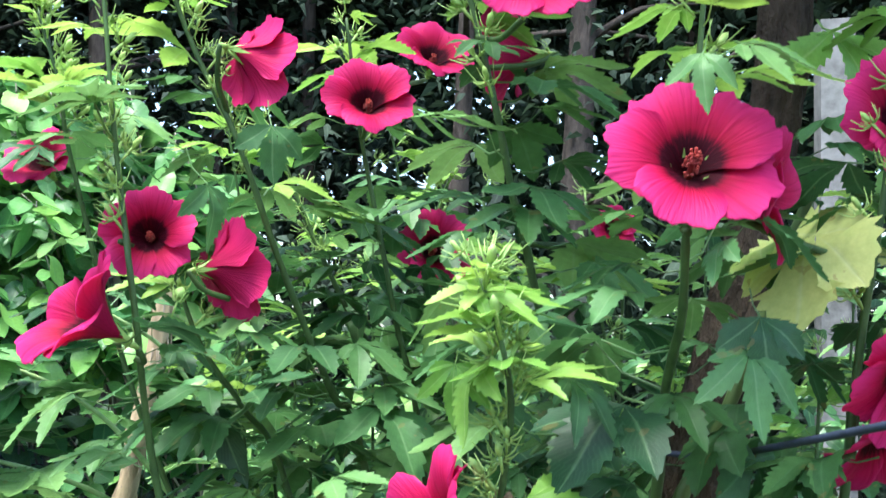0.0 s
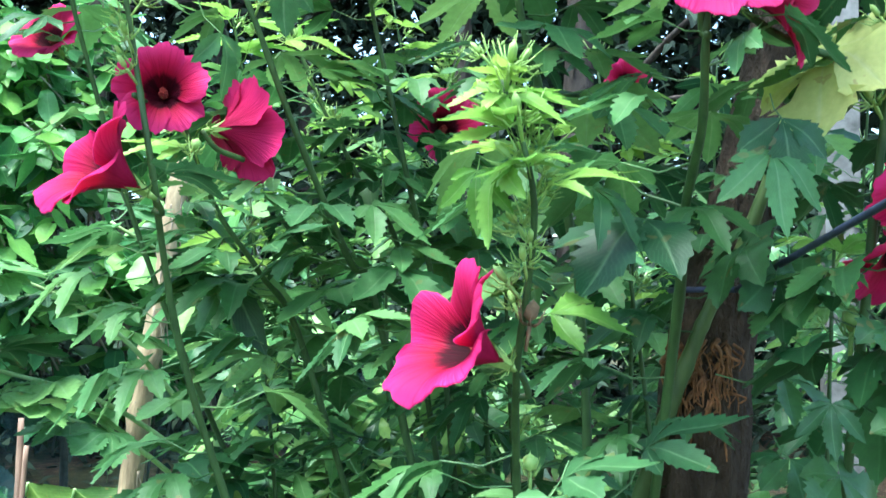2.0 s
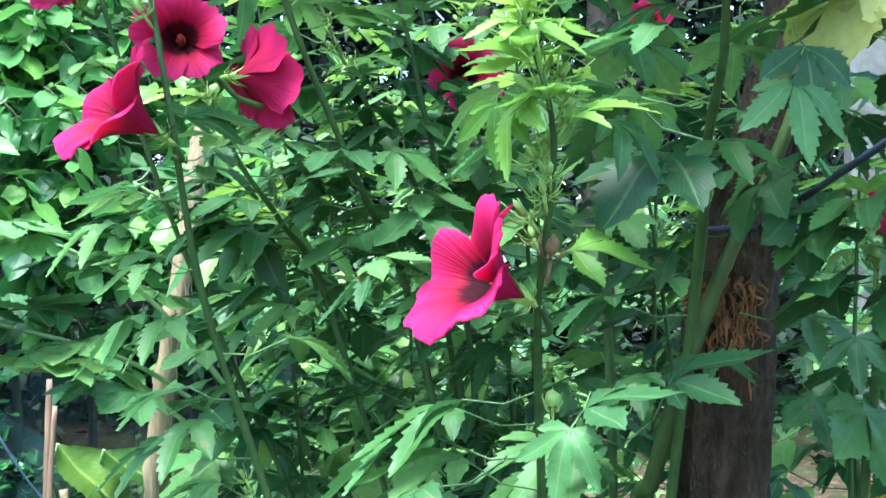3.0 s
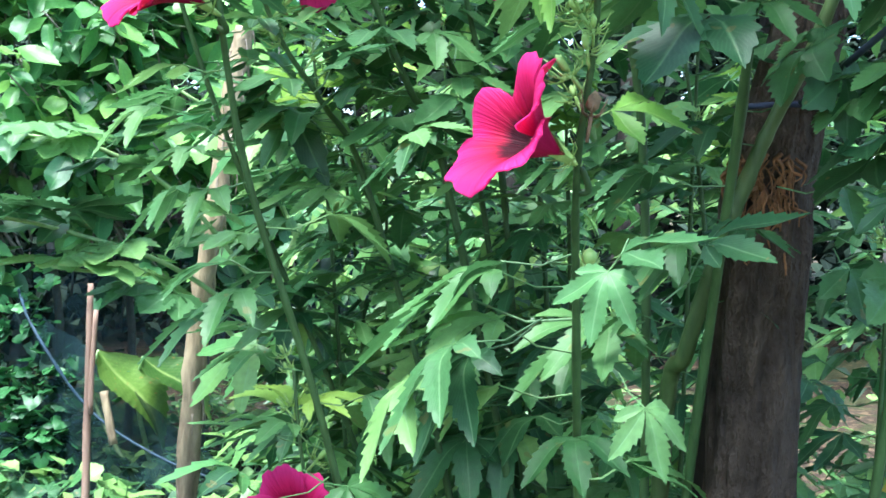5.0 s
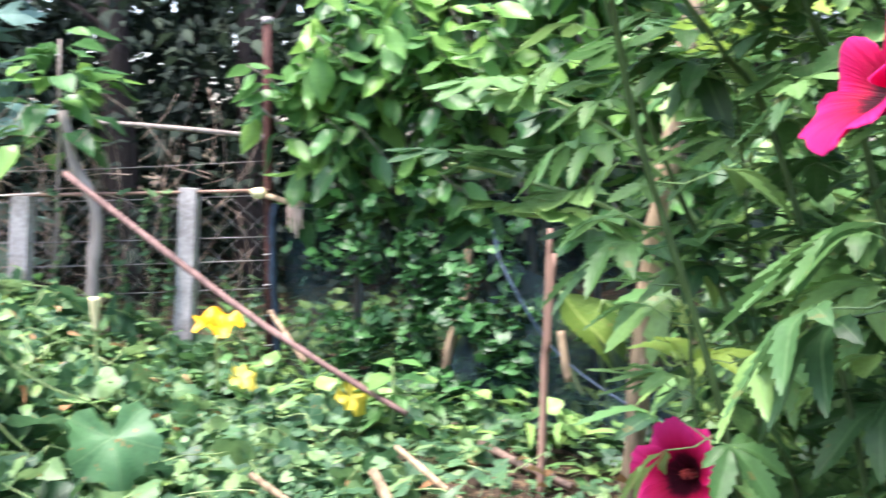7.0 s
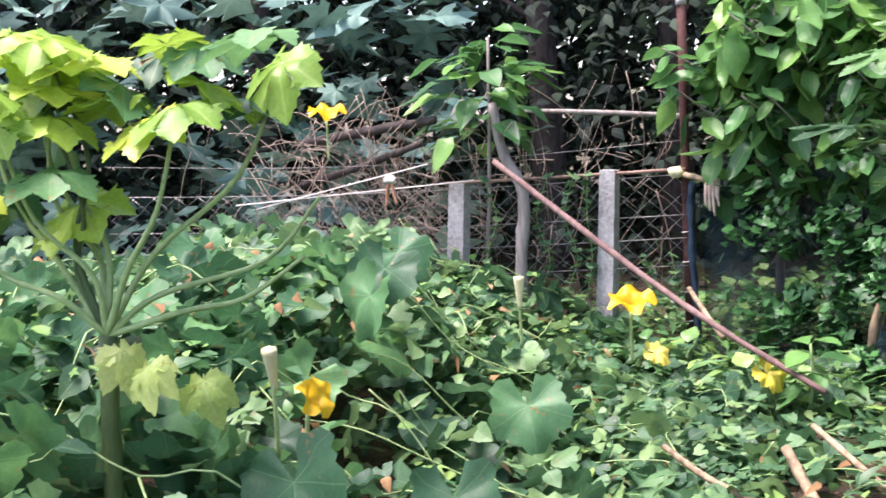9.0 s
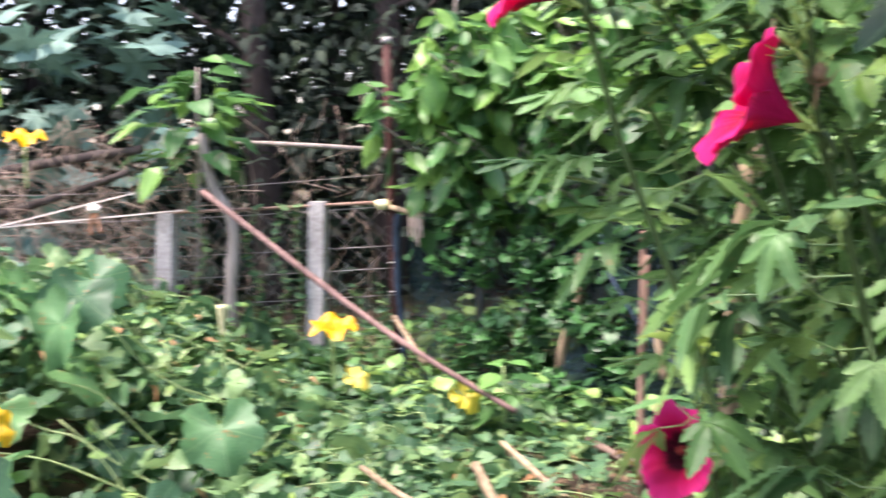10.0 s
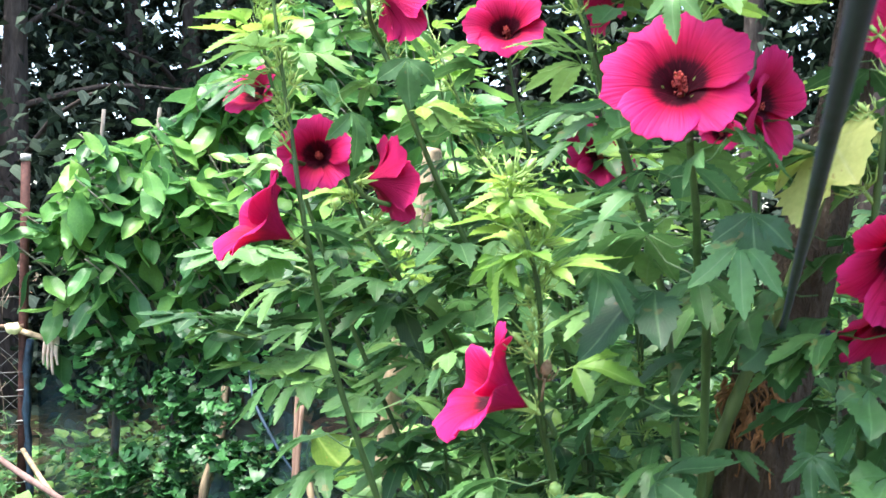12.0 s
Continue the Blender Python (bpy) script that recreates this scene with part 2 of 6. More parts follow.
def soil_material():
    k = Nodes("damp_soil")
    pos = k.spot()
    fine, mid, broad = k.noise(70, 6, pos), k.noise(14, 4, pos), k.noise(1.6, 3, pos)
    colour = k.ramp(fine, (0.3, (0.028, 0.02, 0.013)), (0.72, (0.1, 0.07, 0.048)))
    colour = k.mix(k.maths("GREATER_THAN", mid, 0.56), colour, (0.16, 0.11, 0.065))
    colour = k.mix(k.maths("MULTIPLY", k.maths("GREATER_THAN", broad, 0.5), 0.5), colour, (0.045, 0.07, 0.02))
    k.bump(k.maths("ADD", fine, mid), 1.0, 0.03)
    return k.finish(colour, 0.95, 0.2)


SOIL = soil_material()

# ---- mesh builders ----


def finish_mesh(name, bm, mat, smooth=True):
    me = bpy.data.meshes.new(name)
    bm.to_mesh(me)
    bm.free()
    me.materials.append(mat)
    if smooth:
        me.polygons.foreach_set("use_smooth", [True] * len(me.polygons))
    return me


def part(name, bm, material, parent, label="", kind=""):
    ob = new(name, finish_mesh(name, bm, material))
    ob.parent = parent
    return tagged(ob, label=label, kind=kind)


def put(name, mesh, parent, m):
    ob = new(name, mesh)
    ob.parent = parent
    ob.matrix_basis = m
    return ob


def smooth_line(points, steps=6):
    """Catmull-Rom through the points."""
    p = [Vector(q) for q in points]
    p = [p[0] * 2 - p[1], *p, p[-1] * 2 - p[-2]]
    out = []
    for i in range(1, len(p) - 2):
        for s in range(steps):
            t = s / steps
            a, b, c, d = p[i - 1], p[i], p[i + 1], p[i + 2]
            out.append(0.5 * (2 * b + (c - a) * t + (2 * a - 5 * b + 4 * c - d) * t * t + (3 * b - a - 3 * c + d) * t ** 3))
    out.append(p[-2])
    return out


def tube(bm, line, r0, r1, sides=8, wobble=0.0, seed=0, knots=0.0):
    """A tapered, capped tube along a line."""
    rng = random.Random(seed)
    rings = []
    ref = Vector((0.31, 0.83, 0.46))
    n = len(line)
    for i, p in enumerate(line):
        d = (line[min(i + 1, n - 1)] - line[max(i - 1, 0)]).normalized()
        a = d.cross(ref).normalized()
        b = d.cross(a)
        r = r0 + (r1 - r0) * i / max(n - 1, 1)
        if knots and i % 5 == 2:
            r *= 1 + knots
        ring = []
        for s in range(sides):
            w = 2 * math.pi * s / sides
            q = r * (1 + wobble * rng.uniform(-1, 1))
            ring.append(bm.verts.new(p + a * math.cos(w) * q + b * math.sin(w) * q))
        rings.append(ring)
    for lo, hi in zip(rings, rings[1:]):
        for s in range(sides):
            bm.faces.new((lo[s], lo[(s + 1) % sides], hi[(s + 1) % sides], hi[s]))
    bm.faces.new(rings[0][::-1])
    bm.faces.new(rings[-1])
    return bm


class Shape:
    """Vertices, faces and leaf coordinates, to be made into one mesh or strewn many times."""

    def __init__(self):
        self.v, self.f, self.uv = [], [], []

    def strip(self, rows, uvs):
        base, w = len(self.v), len(rows[0])
        for r, t in zip(rows, uvs):
            self.v.extend(r)
            self.uv.extend(t)
        for i in range(len(rows) - 1):
            for j in range(w - 1):
                a = base + i * w + j
                self.f.append((a, a + 1, a + w + 1, a + w))

    def mesh(self, name, mat):
        me = bpy.data.meshes.new(name)
        me.from_pydata(self.v, [], self.f)
        layer = me.uv_layers.new(name="UVMap")
        flat = np.array(self.uv)[[i for f in self.f for i in f]]
        layer.data.foreach_set("uv", flat.ravel())
        me.polygons.foreach_set("use_smooth", [True] * len(me.polygons))
        me.materials.append(mat)
        return me


def lobe(shape, start, turn, length, half, teeth=6, droop=0.25, fold=0.25, belly=0.45, point=1.3, bite=0.28, rise=0.0, wave=0.05, webs=(None, None), cols=(-1, -0.5, 0, 0.5, 1)):
    """One leaf blade or lobe: a folded, toothed, drooping strip that starts at a point and runs at an angle from +y.
    webs: for each side None, or (half angle to the next lobe, reach of the shared blade)."""
    c, s = math.cos(turn), math.sin(turn)
    rows, uvs = [], []
    us = [0.0]
    for i in range(teeth):
        us += [(i + 0.86) / (teeth + 0.3), (i + 1.0) / (teeth + 0.3)]
    us.append(1.0)
    for i, u in enumerate(us):
        body = (math.sin(math.pi * min(u / belly, 1) / 2) if u < belly else max(0.0, 1 - ((u - belly) / (1 - belly)) ** point))
        body = max(body, 0.03)
        free = half * body * (1.0 + bite if (i % 2 == 1 and 0 < i < len(us) - 1) else 1.0)
        wide = []
        for web in webs:
            w = free
            if web:
                r = u * length
                joined = min(r, web[1]) * math.tan(web[0])
                if r > web[1]:
                    joined *= max(0.0, 1 - (r - web[1]) / (0.12 * length))
                    w = max(free, joined)
                else:
                    w = joined
            wide.append(w)
        along = u * length * (1 - 0.12 * droop * u)
        z = rise * u * length - droop * length * u * u + wave * length * min(1, 2.5 * u) * math.sin(5.0 * u + 40 * half + 9 * turn)
        bend = 1.6 * wave * length * u * u * math.sin(3 + 60 * half + 5 * turn)
        row, t = [], []
        for v in cols:
            w = wide[0] if v < 0 else wide[1]
            x, y = v * w + bend, along + (0.02 * length if abs(v) == 1 and i % 2 == 1 else 0)
            row.append((start[0] + x * c + y * s, start[1] - x * s + y * c, start[2] + z + fold * abs(v) * w + 0.25 * wave * length * v * min(1, 2.5 * u) * math.sin(9 * u + turn)))
            t.append((u, v))
        rows.append(row)
        uvs.append(t)
    shape.strip(rows, uvs)


def stalk(shape, end, thick):
    """A leaf stalk from the origin to a point."""
    e = Vector(end)
    rows, uvs = [], []
    for t in (0, 0.5, 1):
        p = e * t + Vector((0, 0, -0.12 * e.length * math.sin(math.pi * t)))
        rows.append([(p.x + thick * math.cos(a), p.y, p.z + thick * math.sin(a)) for a in (0, 2.09, 4.19, 6.28)])
        uvs.append([(0.5, 0.0)] * 4)
    shape.strip(rows, uvs)


def palmate(lobes, stem=0.06, droop=0.3, seed=0, web=0.38, step=0.0125, cols=(-1, -0.5, 0, 0.5, 1)):
    """A palmate leaf on a stalk, its lobes joined near the hub; lobes: (degrees, length, half width)."""
    rng = random.Random(seed)
    sh = Shape()
    tip = (0, stem * 0.92, stem * 0.35)
    stalk(sh, tip, 0.0014)
    fold = rng.uniform(0.12, 0.32)
    droop *= rng.uniform(0.8, 1.4)
    inside = sorted((deg + rng.uniform(-4, 4), length, half) for deg, length, half in lobes)
    for i, (deg, length, half) in enumerate(inside):
        webs = []
        for j in (i - 1, i + 1):
            if 0 <= j < len(inside):
                webs.append((radians(abs(inside[j][0] - deg) / 2), web * min(length, inside[j][1])))
            else:
                webs.append(None)
        lobe(sh, tip, radians(deg), length, half, max(4, int(length / step)), droop * rng.uniform(0.75, 1.3), fold, 0.56, 1.7, 0.3, webs=webs, cols=cols)
    return sh


def heart(size=0.1, droop=0.3, teeth=5, stem=0.05, wide=0.42, bite=0.1, belly=0.35, wave=0.05, fold=0.2):
    """A plain ovate leaf."""
    sh = Shape()
    tip = (0, stem * 0.9, stem * 0.3)
    stalk(sh, tip, 0.0016)
    lobe(sh, tip, 0, size, size * wide, teeth, droop, fold, belly, 1.5, bite, wave=wave)
    return sh


def low_leaf(size=0.1, wide=0.4, droop=0.3):
    """A cheap folded leaf for leaves by the thousand."""
    sh = Shape()
    rows, uvs = [], []
    for u, w in ((0, 0.04), (0.3, 1.0), (0.65, 0.75), (1.0, 0.03)):
        z = -droop * size * u * u
        rows.append([(-w * wide * size, u * size, z + 0.15 * w * wide * size), (0, u * size, z), (w * wide * size, u * size, z + 0.15 * w * wide * size)])
        uvs.append([(u, -1), (u, 0), (u, 1)])
    sh.strip(rows, uvs)
    return sh


def far_leaf(size=0.1, wide=0.4, droop=0.3):
    """A bent two-piece leaf for woods far off."""
    sh = Shape()
    rows = [[(-0.2 * wide * size, 0, 0), (0.2 * wide * size, 0, 0)], [(-wide * size, 0.45 * size, 0), (wide * size, 0.4 * size, 0)], [(-0.05 * wide * size, size, -droop * size), (0.05 * wide * size, size, -droop * size)]]
    sh.strip(rows, [[(u, -0.6), (u, 0.6)] for u in (0, 0.45, 1.0)])
    return sh


def lobed_disc(size=0.1, points=5, cut=0.25, cup=0.15, seed=0, stem=0.0, toothed=0.05, ruffle=0.06, fine=6, rings=(0.0, 0.35, 0.7, 1.0)):
    """A broad, angular leaf such as squash or ivy has, with its notch at the stalk."""
    rng = random.Random(seed)
    sh = Shape()
    if stem:
        stalk(sh, (0, 0.0, stem), 0.0)
    n = points * fine
    rows, uvs = [], []
    for i in range(n + 1):
        a = -2.75 + 5.5 * i / n
        peak = 1 - cut * abs(math.sin((a / 5.5 * points + (0.5 if points % 2 == 0 else 0)) * math.pi))
        r = size * peak * (0.78 + 0.22 * math.cos(a / 2)) * (1 + toothed * (-1) ** i)
        row, t = [], []
        for q in rings:
            z = cup * size * (q ** 2) * (0.4 - 1.2 * max(0, math.cos(a)) * q) + 2.2 * ruffle * size * q * noise.noise(Vector((2.6 * q * math.sin(a), 2.6 * q * math.cos(a), 5.3 * seed))) + 0.03 * size * q * math.cos(a * points)
            row.append((r * q * math.sin(a), r * q * math.cos(a), z))
            t.append((q, max(-1.0, min(1.0, 2.6 * q * math.sin(a / 5.5 * points * math.pi)))))
        rows.append(row)
        uvs.append(t)
    sh.strip(rows, uvs)
    return sh


def turn_to(direction, spin=0.0, tilt=0.0):
    """A rotation that lays a leaf's +y along a direction, its face up, rolled by spin."""
    y = Vector(direction).normalized()
    x = y.cross(Vector((0, 0, 1)))
    x = x.normalized() if x.length > 1e-3 else Vector((1, 0, 0))
    z = x.cross(y)
    m = Matrix((x, y, z)).transposed().to_4x4()
    return m @ Matrix.Rotation(spin, 4, "Y") @ Matrix.Rotation(tilt, 4, "X")


def strew(name, shapes, poses, mat, parent=None, label="", category="", group="", kind="stuff"):
    """Many copies of the shapes in one mesh; poses: matrices."""
    verts, faces, uvs, base = [], [], [], 0
    for i, m in enumerate(poses):
        sh = shapes[i % len(shapes)]
        a = np.array(m)
        v = np.array(sh.v) @ a[:3, :3].T + a[:3, 3]
        verts.append(v)
        idx = np.array(sh.f) + base
        faces.append(idx)
        uvs.append(np.array(sh.uv)[np.array(sh.f).ravel()])
        base += len(sh.v)
    verts, faces, uvs = np.concatenate(verts), np.concatenate(faces), np.concatenate(uvs)
    me = bpy.data.meshes.new(name)
    me.vertices.add(len(verts))
    me.vertices.foreach_set("co", verts.ravel())
    me.loops.add(faces.size)
    me.loops.foreach_set("vertex_index", faces.ravel().astype(np.int32))
    me.polygons.add(len(faces))
    me.polygons.foreach_set("loop_start", np.arange(0, faces.size, 4, dtype=np.int32))
    me.polygons.foreach_set("use_smooth", np.ones(len(faces), dtype=bool))
    layer = me.uv_layers.new(name="UVMap")
    layer.data.foreach_set("uv", uvs.ravel())
    me.update(calc_edges=True)
    me.validate()
    me.materials.append(mat)
    ob = new(name, me)
    ob.parent = parent
    return tagged(ob, label, category, group, kind)


def blob(bm, centre, radii, seed=0, rough=0.15, sub=2):
    rng = random.Random(seed)
    got = bmesh.ops.create_icosphere(bm, subdivisions=sub, radius=1.0)["verts"]
    for v in got:
        d = v.co.normalized()
        q = 1 + rough * noise.noise(d * 2.3 + Vector((seed, 0, 0)))
        v.co = Vector(centre) + Vector((d.x * radii[0], d.y * radii[1], d.z * radii[2])) * q
    return bm


# ---- the ground ----
GROUND = 0.15


def ground_height(x, y):
    return GROUND + 0.035 * noise.noise(Vector((x * 0.9, y * 0.9, 0))) + 0.012 * noise.noise(Vector((x * 4, y * 4, 3)))


def make_ground():
    xs = [-900, -300, -100, -40, -20] + [-12 + 0.25 * i for i in range(97)] + [20, 40, 100, 300, 900]
    ys = [-900, -300, -100, -40, -14] + [-6 + 0.25 * i for i in range(97)] + [26, 40, 100, 300, 900]
    v = [(x, y, ground_height(x, y)) for y in ys for x in xs]
    w = len(xs)
    f = [(j * w + i, j * w + i + 1, (j + 1) * w + i + 1, (j + 1) * w + i) for j in range(len(ys) - 1) for i in range(w - 1)]
    me = bpy.data.meshes.new("ground")
    me.from_pydata(v, [], f)
    me.polygons.foreach_set("use_smooth", [True] * len(f))
    me.materials.append(SOIL)
    return tagged(new("ground", me), "damp brown garden soil with weeds and litter", "ground", kind="structure")


make_ground()

# ---- hibiscus ----
LEAF_SETS = [
    [(0, 0.125, 0.015), (40, 0.105, 0.014), (-40, 0.105, 0.014), (80, 0.06, 0.01), (-80, 0.06, 0.01)],
    [(0, 0.13, 0.013), (34, 0.115, 0.012), (-36, 0.112, 0.012), (70, 0.07, 0.009), (-70, 0.075, 0.009)],
    [(0, 0.125, 0.019), (48, 0.095, 0.016), (-48, 0.098, 0.016)],
    [(0, 0.115, 0.026), (52, 0.085, 0.021), (-50, 0.09, 0.021)],
    [(0, 0.13, 0.012), (30, 0.115, 0.012), (-30, 0.11, 0.012), (62, 0.085, 0.01), (-62, 0.08, 0.01)],
    [(0, 0.125, 0.018), (44, 0.108, 0.016), (-44, 0.105, 0.016), (84, 0.06, 0.011), (-84, 0.055, 0.011)],
]
LEAF_SHAPES = [palmate(s, 0.065 + 0.014 * (i % 3), 0.22, i, 0.34 + 0.05 * (i % 3)) for i, s in enumerate(LEAF_SETS)]
LEAF_MESHES = [s.mesh("leaf", HIB_LEAF) for s in LEAF_SHAPES]
SHADED_MESHES = [LEAF_SHAPES[i].mesh("leaf", SHADED_LEAF) for i in (2, 3, 5, 0)]
UPPER_MESHES = [palmate(LEAF_SETS[i], 0.075, 0.14, 30 + i, 0.3).mesh("leaf", HIB_LEAF) for i in (0, 1, 4, 2)]
PLAIN_LEAVES = [palmate(LEAF_SETS[i], 0.06, 0.3, i, 0.4, 0.024, (-1, 0, 1)) for i in (2, 0, 5)]
YOUNG_MESHES = [palmate(s, 0.03, 0.2, 20 + i, 0.3).mesh("young_leaf", YOUNG_LEAF) for i, s in enumerate(LEAF_SETS[:3])]
BROAD_LEAF = palmate([(0, 0.11, 0.034), (55, 0.092, 0.03), (-55, 0.088, 0.03), (104, 0.05, 0.022), (-104, 0.05, 0.022)], 0.07, 0.25, 40, 0.6, 0.011)
BROAD_MESH = BROAD_LEAF.mesh("leaf", SHADED_LEAF)
YELLOW_MESH = palmate([(0, 0.105, 0.042), (54, 0.088, 0.038), (-54, 0.088, 0.038), (100, 0.05, 0.03), (-100, 0.05, 0.03)], 0.06, 0.2, 43, 0.72, 0.011).mesh("yellow_leaf", YELLOW_LEAF)


def petal_shape(seed):
    """One broad, ruffled petal of unit reach, standing on the rim of the throat; the flower's axis is +z."""
    rng = random.Random(seed)
    sh = Shape()
    rows, uvs = [], []
    n, m = 12, 25
    ph = rng.uniform(0, 6)
    for i in range(n):
        u = i / (n - 1)
        r = 0.05 + 0.95 * u
        spread = 0.7 + 0.3 * math.sin(math.pi * min(1, u * 0.66))
        row, t = [], []
        for j in range(m):
            v = -1 + 2 * j / (m - 1)
            a = v * spread * (1 - 0.1 * u)
            edge = 1 - 0.33 * abs(v) ** 3 * u - 0.05 * u * abs(math.sin(v * 5 + ph)) - 0.03 * u * math.sin(v * 11 + 2 * ph) - 0.022 * u ** 6 * math.sin(v * 27 + ph)
            q = r * edge
            z = 1.02 * (1 - math.exp(-1.9 * q)) - 0.1 * q ** 4 + 0.06 * u * u * math.sin(5.5 * v + ph) + 0.12 * v * u - 0.05 * u * v * v
            row.append((q * math.sin(a), q * math.cos(a), z))
            t.append((u, v))
        rows.append(row)
        uvs.append(t)
    sh.strip(rows, uvs)
    # the outer skin, red down to the calyx
    sh.strip([[(x * 1.01, y * 1.01 + 0.01 * (1 - i / n), z - 0.014) for x, y, z in row] for i, row in enumerate(rows)], [[(0.5 + 0.4 * u, v) for u, v in t] for t in uvs])
    return sh


PETALS = [petal_shape(i).mesh("petal", PETAL) for i in range(4)]


def make_flower_meshes():
    bm = bmesh.new()
    for k in range(5):
        a = 2 * math.pi * k / 5 + 0.6
        base = [Vector((math.cos(a + s) * 0.1, math.sin(a + s) * 0.1, 0.02)) for s in (-0.6, 0.6)]
        low = [Vector((math.cos(a + s) * 0.07, math.sin(a + s) * 0.07, -0.14)) for s in (-0.6, 0.6)]
        tip = Vector((math.cos(a) * 0.24, math.sin(a) * 0.24, 0.3))
        vs = [bm.verts.new(p) for p in (*low, base[1], base[0], tip)]
        bm.faces.new((vs[0], vs[1], vs[2], vs[3]))
        bm.faces.new((vs[3], vs[2], vs[4]))
    for k in range(8):
        a = 2 * math.pi * k / 8
        d = Vector((math.cos(a), math.sin(a), 0))
        tube(bm, [d * 0.06 + Vector((0, 0, -0.12)), d * 0.2 + Vector((0, 0, -0.08)), d * 0.3 + Vector((0, 0, 0.04))], 0.014, 0.004, 4)
    tube(bm, [Vector((0, 0, -0.3)), Vector((0, 0, -0.13))], 0.035, 0.07, 6)
    calyx = finish_mesh("calyx", bm, BUD)
    bm = bmesh.new()
    tube(bm, smooth_line([(0, 0, 0.0), (0.01, 0.005, 0.2), (0, 0.02, 0.42)], 4), 0.045, 0.03, 6)
    rng = random.Random(5)
    for i in range(42):
        a, h = rng.uniform(0, 6.28), rng.uniform(0.14, 0.42)
        d = Vector((math.cos(a), math.sin(a), 0.25))
        p = Vector((0, 0.01, h)) + d * 0.085
        tube(bm, [Vector((0, 0.01, h)), p], 0.006, 0.004, 3)
        bmesh.ops.create_icosphere(bm, subdivisions=1, radius=0.018, matrix=Matrix.Translation(p))
    column = finish_mesh("stamen_column", bm, STAMEN)
    bm = bmesh.new()
    for k in range(5):
        a = 2 * math.pi * k / 5
        p = Vector((math.cos(a) * 0.05, 0.02 + math.sin(a) * 0.05, 0.5))
        tube(bm, [Vector((0, 0.02, 0.42)), p], 0.008, 0.006, 4)
        bmesh.ops.create_icosphere(bm, subdivisions=1, radius=0.022, matrix=Matrix.Translation(p))
    stigma = finish_mesh("stigma", bm, STIGMA)
    return calyx, column, stigma


CALYX, COLUMN, STIGMAS = make_flower_meshes()


def flower(plant, centre, axis, across, spin=0.0, stem_at=None, wide=1.0, sink=0.3, deep=1.0):
    """A hibiscus flower whose throat is at centre and that faces along axis."""
    z = Vector(axis).normalized()
    x = Vector((0, 0, 1)).cross(z).normalized()
    m = Matrix((x, z.cross(x), z)).transposed().to_4x4()
    s = across / 2
    m.translation = Vector(centre) - z * s * sink
    head = put("flower", CALYX, plant, m @ Matrix.Scale(s, 4))
    tagged(head, "open magenta flower with a dark maroon throat")
    for k in range(5):
        turn = Matrix.Rotation(radians(72 * k) + spin, 4, "Z") @ Matrix.Diagonal((wide, wide, deep * (1.0 + 0.1 * ((k * 7) % 3 - 1)), 1))
        put("petal", PETALS[(k + int(abs(centre[0]) * 100)) % 4], head, turn)
    put("stamen_column", COLUMN, head, Matrix())
    put("stigma", STIGMAS, head, Matrix())
    back = Vector(centre) - z * s * (sink + 0.3)
    if stem_at is not None:
        a = Vector(stem_at)
        line = smooth_line([a, a.lerp(back, 0.5) - z * s * 0.15 + Vector((0, 0, -0.004)), back], 5)
        part("flower_stalk", tube(bmesh.new(), line, 0.0035, 0.003, 6), STEM, plant)
    return head


def bud_mesh(name, mat, fat=1.0, bracts=10, open_out=1.0):
    """A pointed bud in a ring of thin curved bracts, on a short stalk."""
    bm = bmesh.new()
    blob(bm, (0, 0, 0.011), (0.0036 * fat, 0.0036 * fat, 0.009), 3, 0.1, 1)
    tube(bm, [Vector((0, 0, -0.02)), Vector((0, 0, 0.002))], 0.0014, 0.002, 4)
    for k in range(bracts):
        a = 2 * math.pi * k / bracts
        d = Vector((math.cos(a), math.sin(a), 0))
        out = open_out * (0.016 + 0.005 * (k % 2))
        tube(bm, [d * 0.004, d * out * 0.6 + Vector((0, 0, 0.002)), d * out + Vector((0, 0, 0.009 + 0.005 * (k % 3)))], 0.0014, 0.0004, 3)
    return finish_mesh(name, bm, mat)


BUD_MESH = bud_mesh("bud", BUD)
POD_MESH = bud_mesh("seed_pod", BUD, 2.2, 8, 0.6)
WILTED_MESH = bud_mesh("wilted_bud", DEAD_BUD, 1.8, 8, 0.7)
# flowers whose camera side is kept free of leaves
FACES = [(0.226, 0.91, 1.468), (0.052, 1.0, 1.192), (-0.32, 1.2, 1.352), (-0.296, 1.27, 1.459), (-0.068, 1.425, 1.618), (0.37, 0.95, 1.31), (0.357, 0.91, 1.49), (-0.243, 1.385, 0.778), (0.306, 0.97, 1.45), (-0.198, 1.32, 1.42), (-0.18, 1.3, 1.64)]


def hides_a_flower(p):
    """Whether a leaf at p would hide a listed flower from the camera, which stands towards -y."""
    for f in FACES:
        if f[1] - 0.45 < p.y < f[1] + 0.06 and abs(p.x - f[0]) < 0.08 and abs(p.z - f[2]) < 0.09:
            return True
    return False



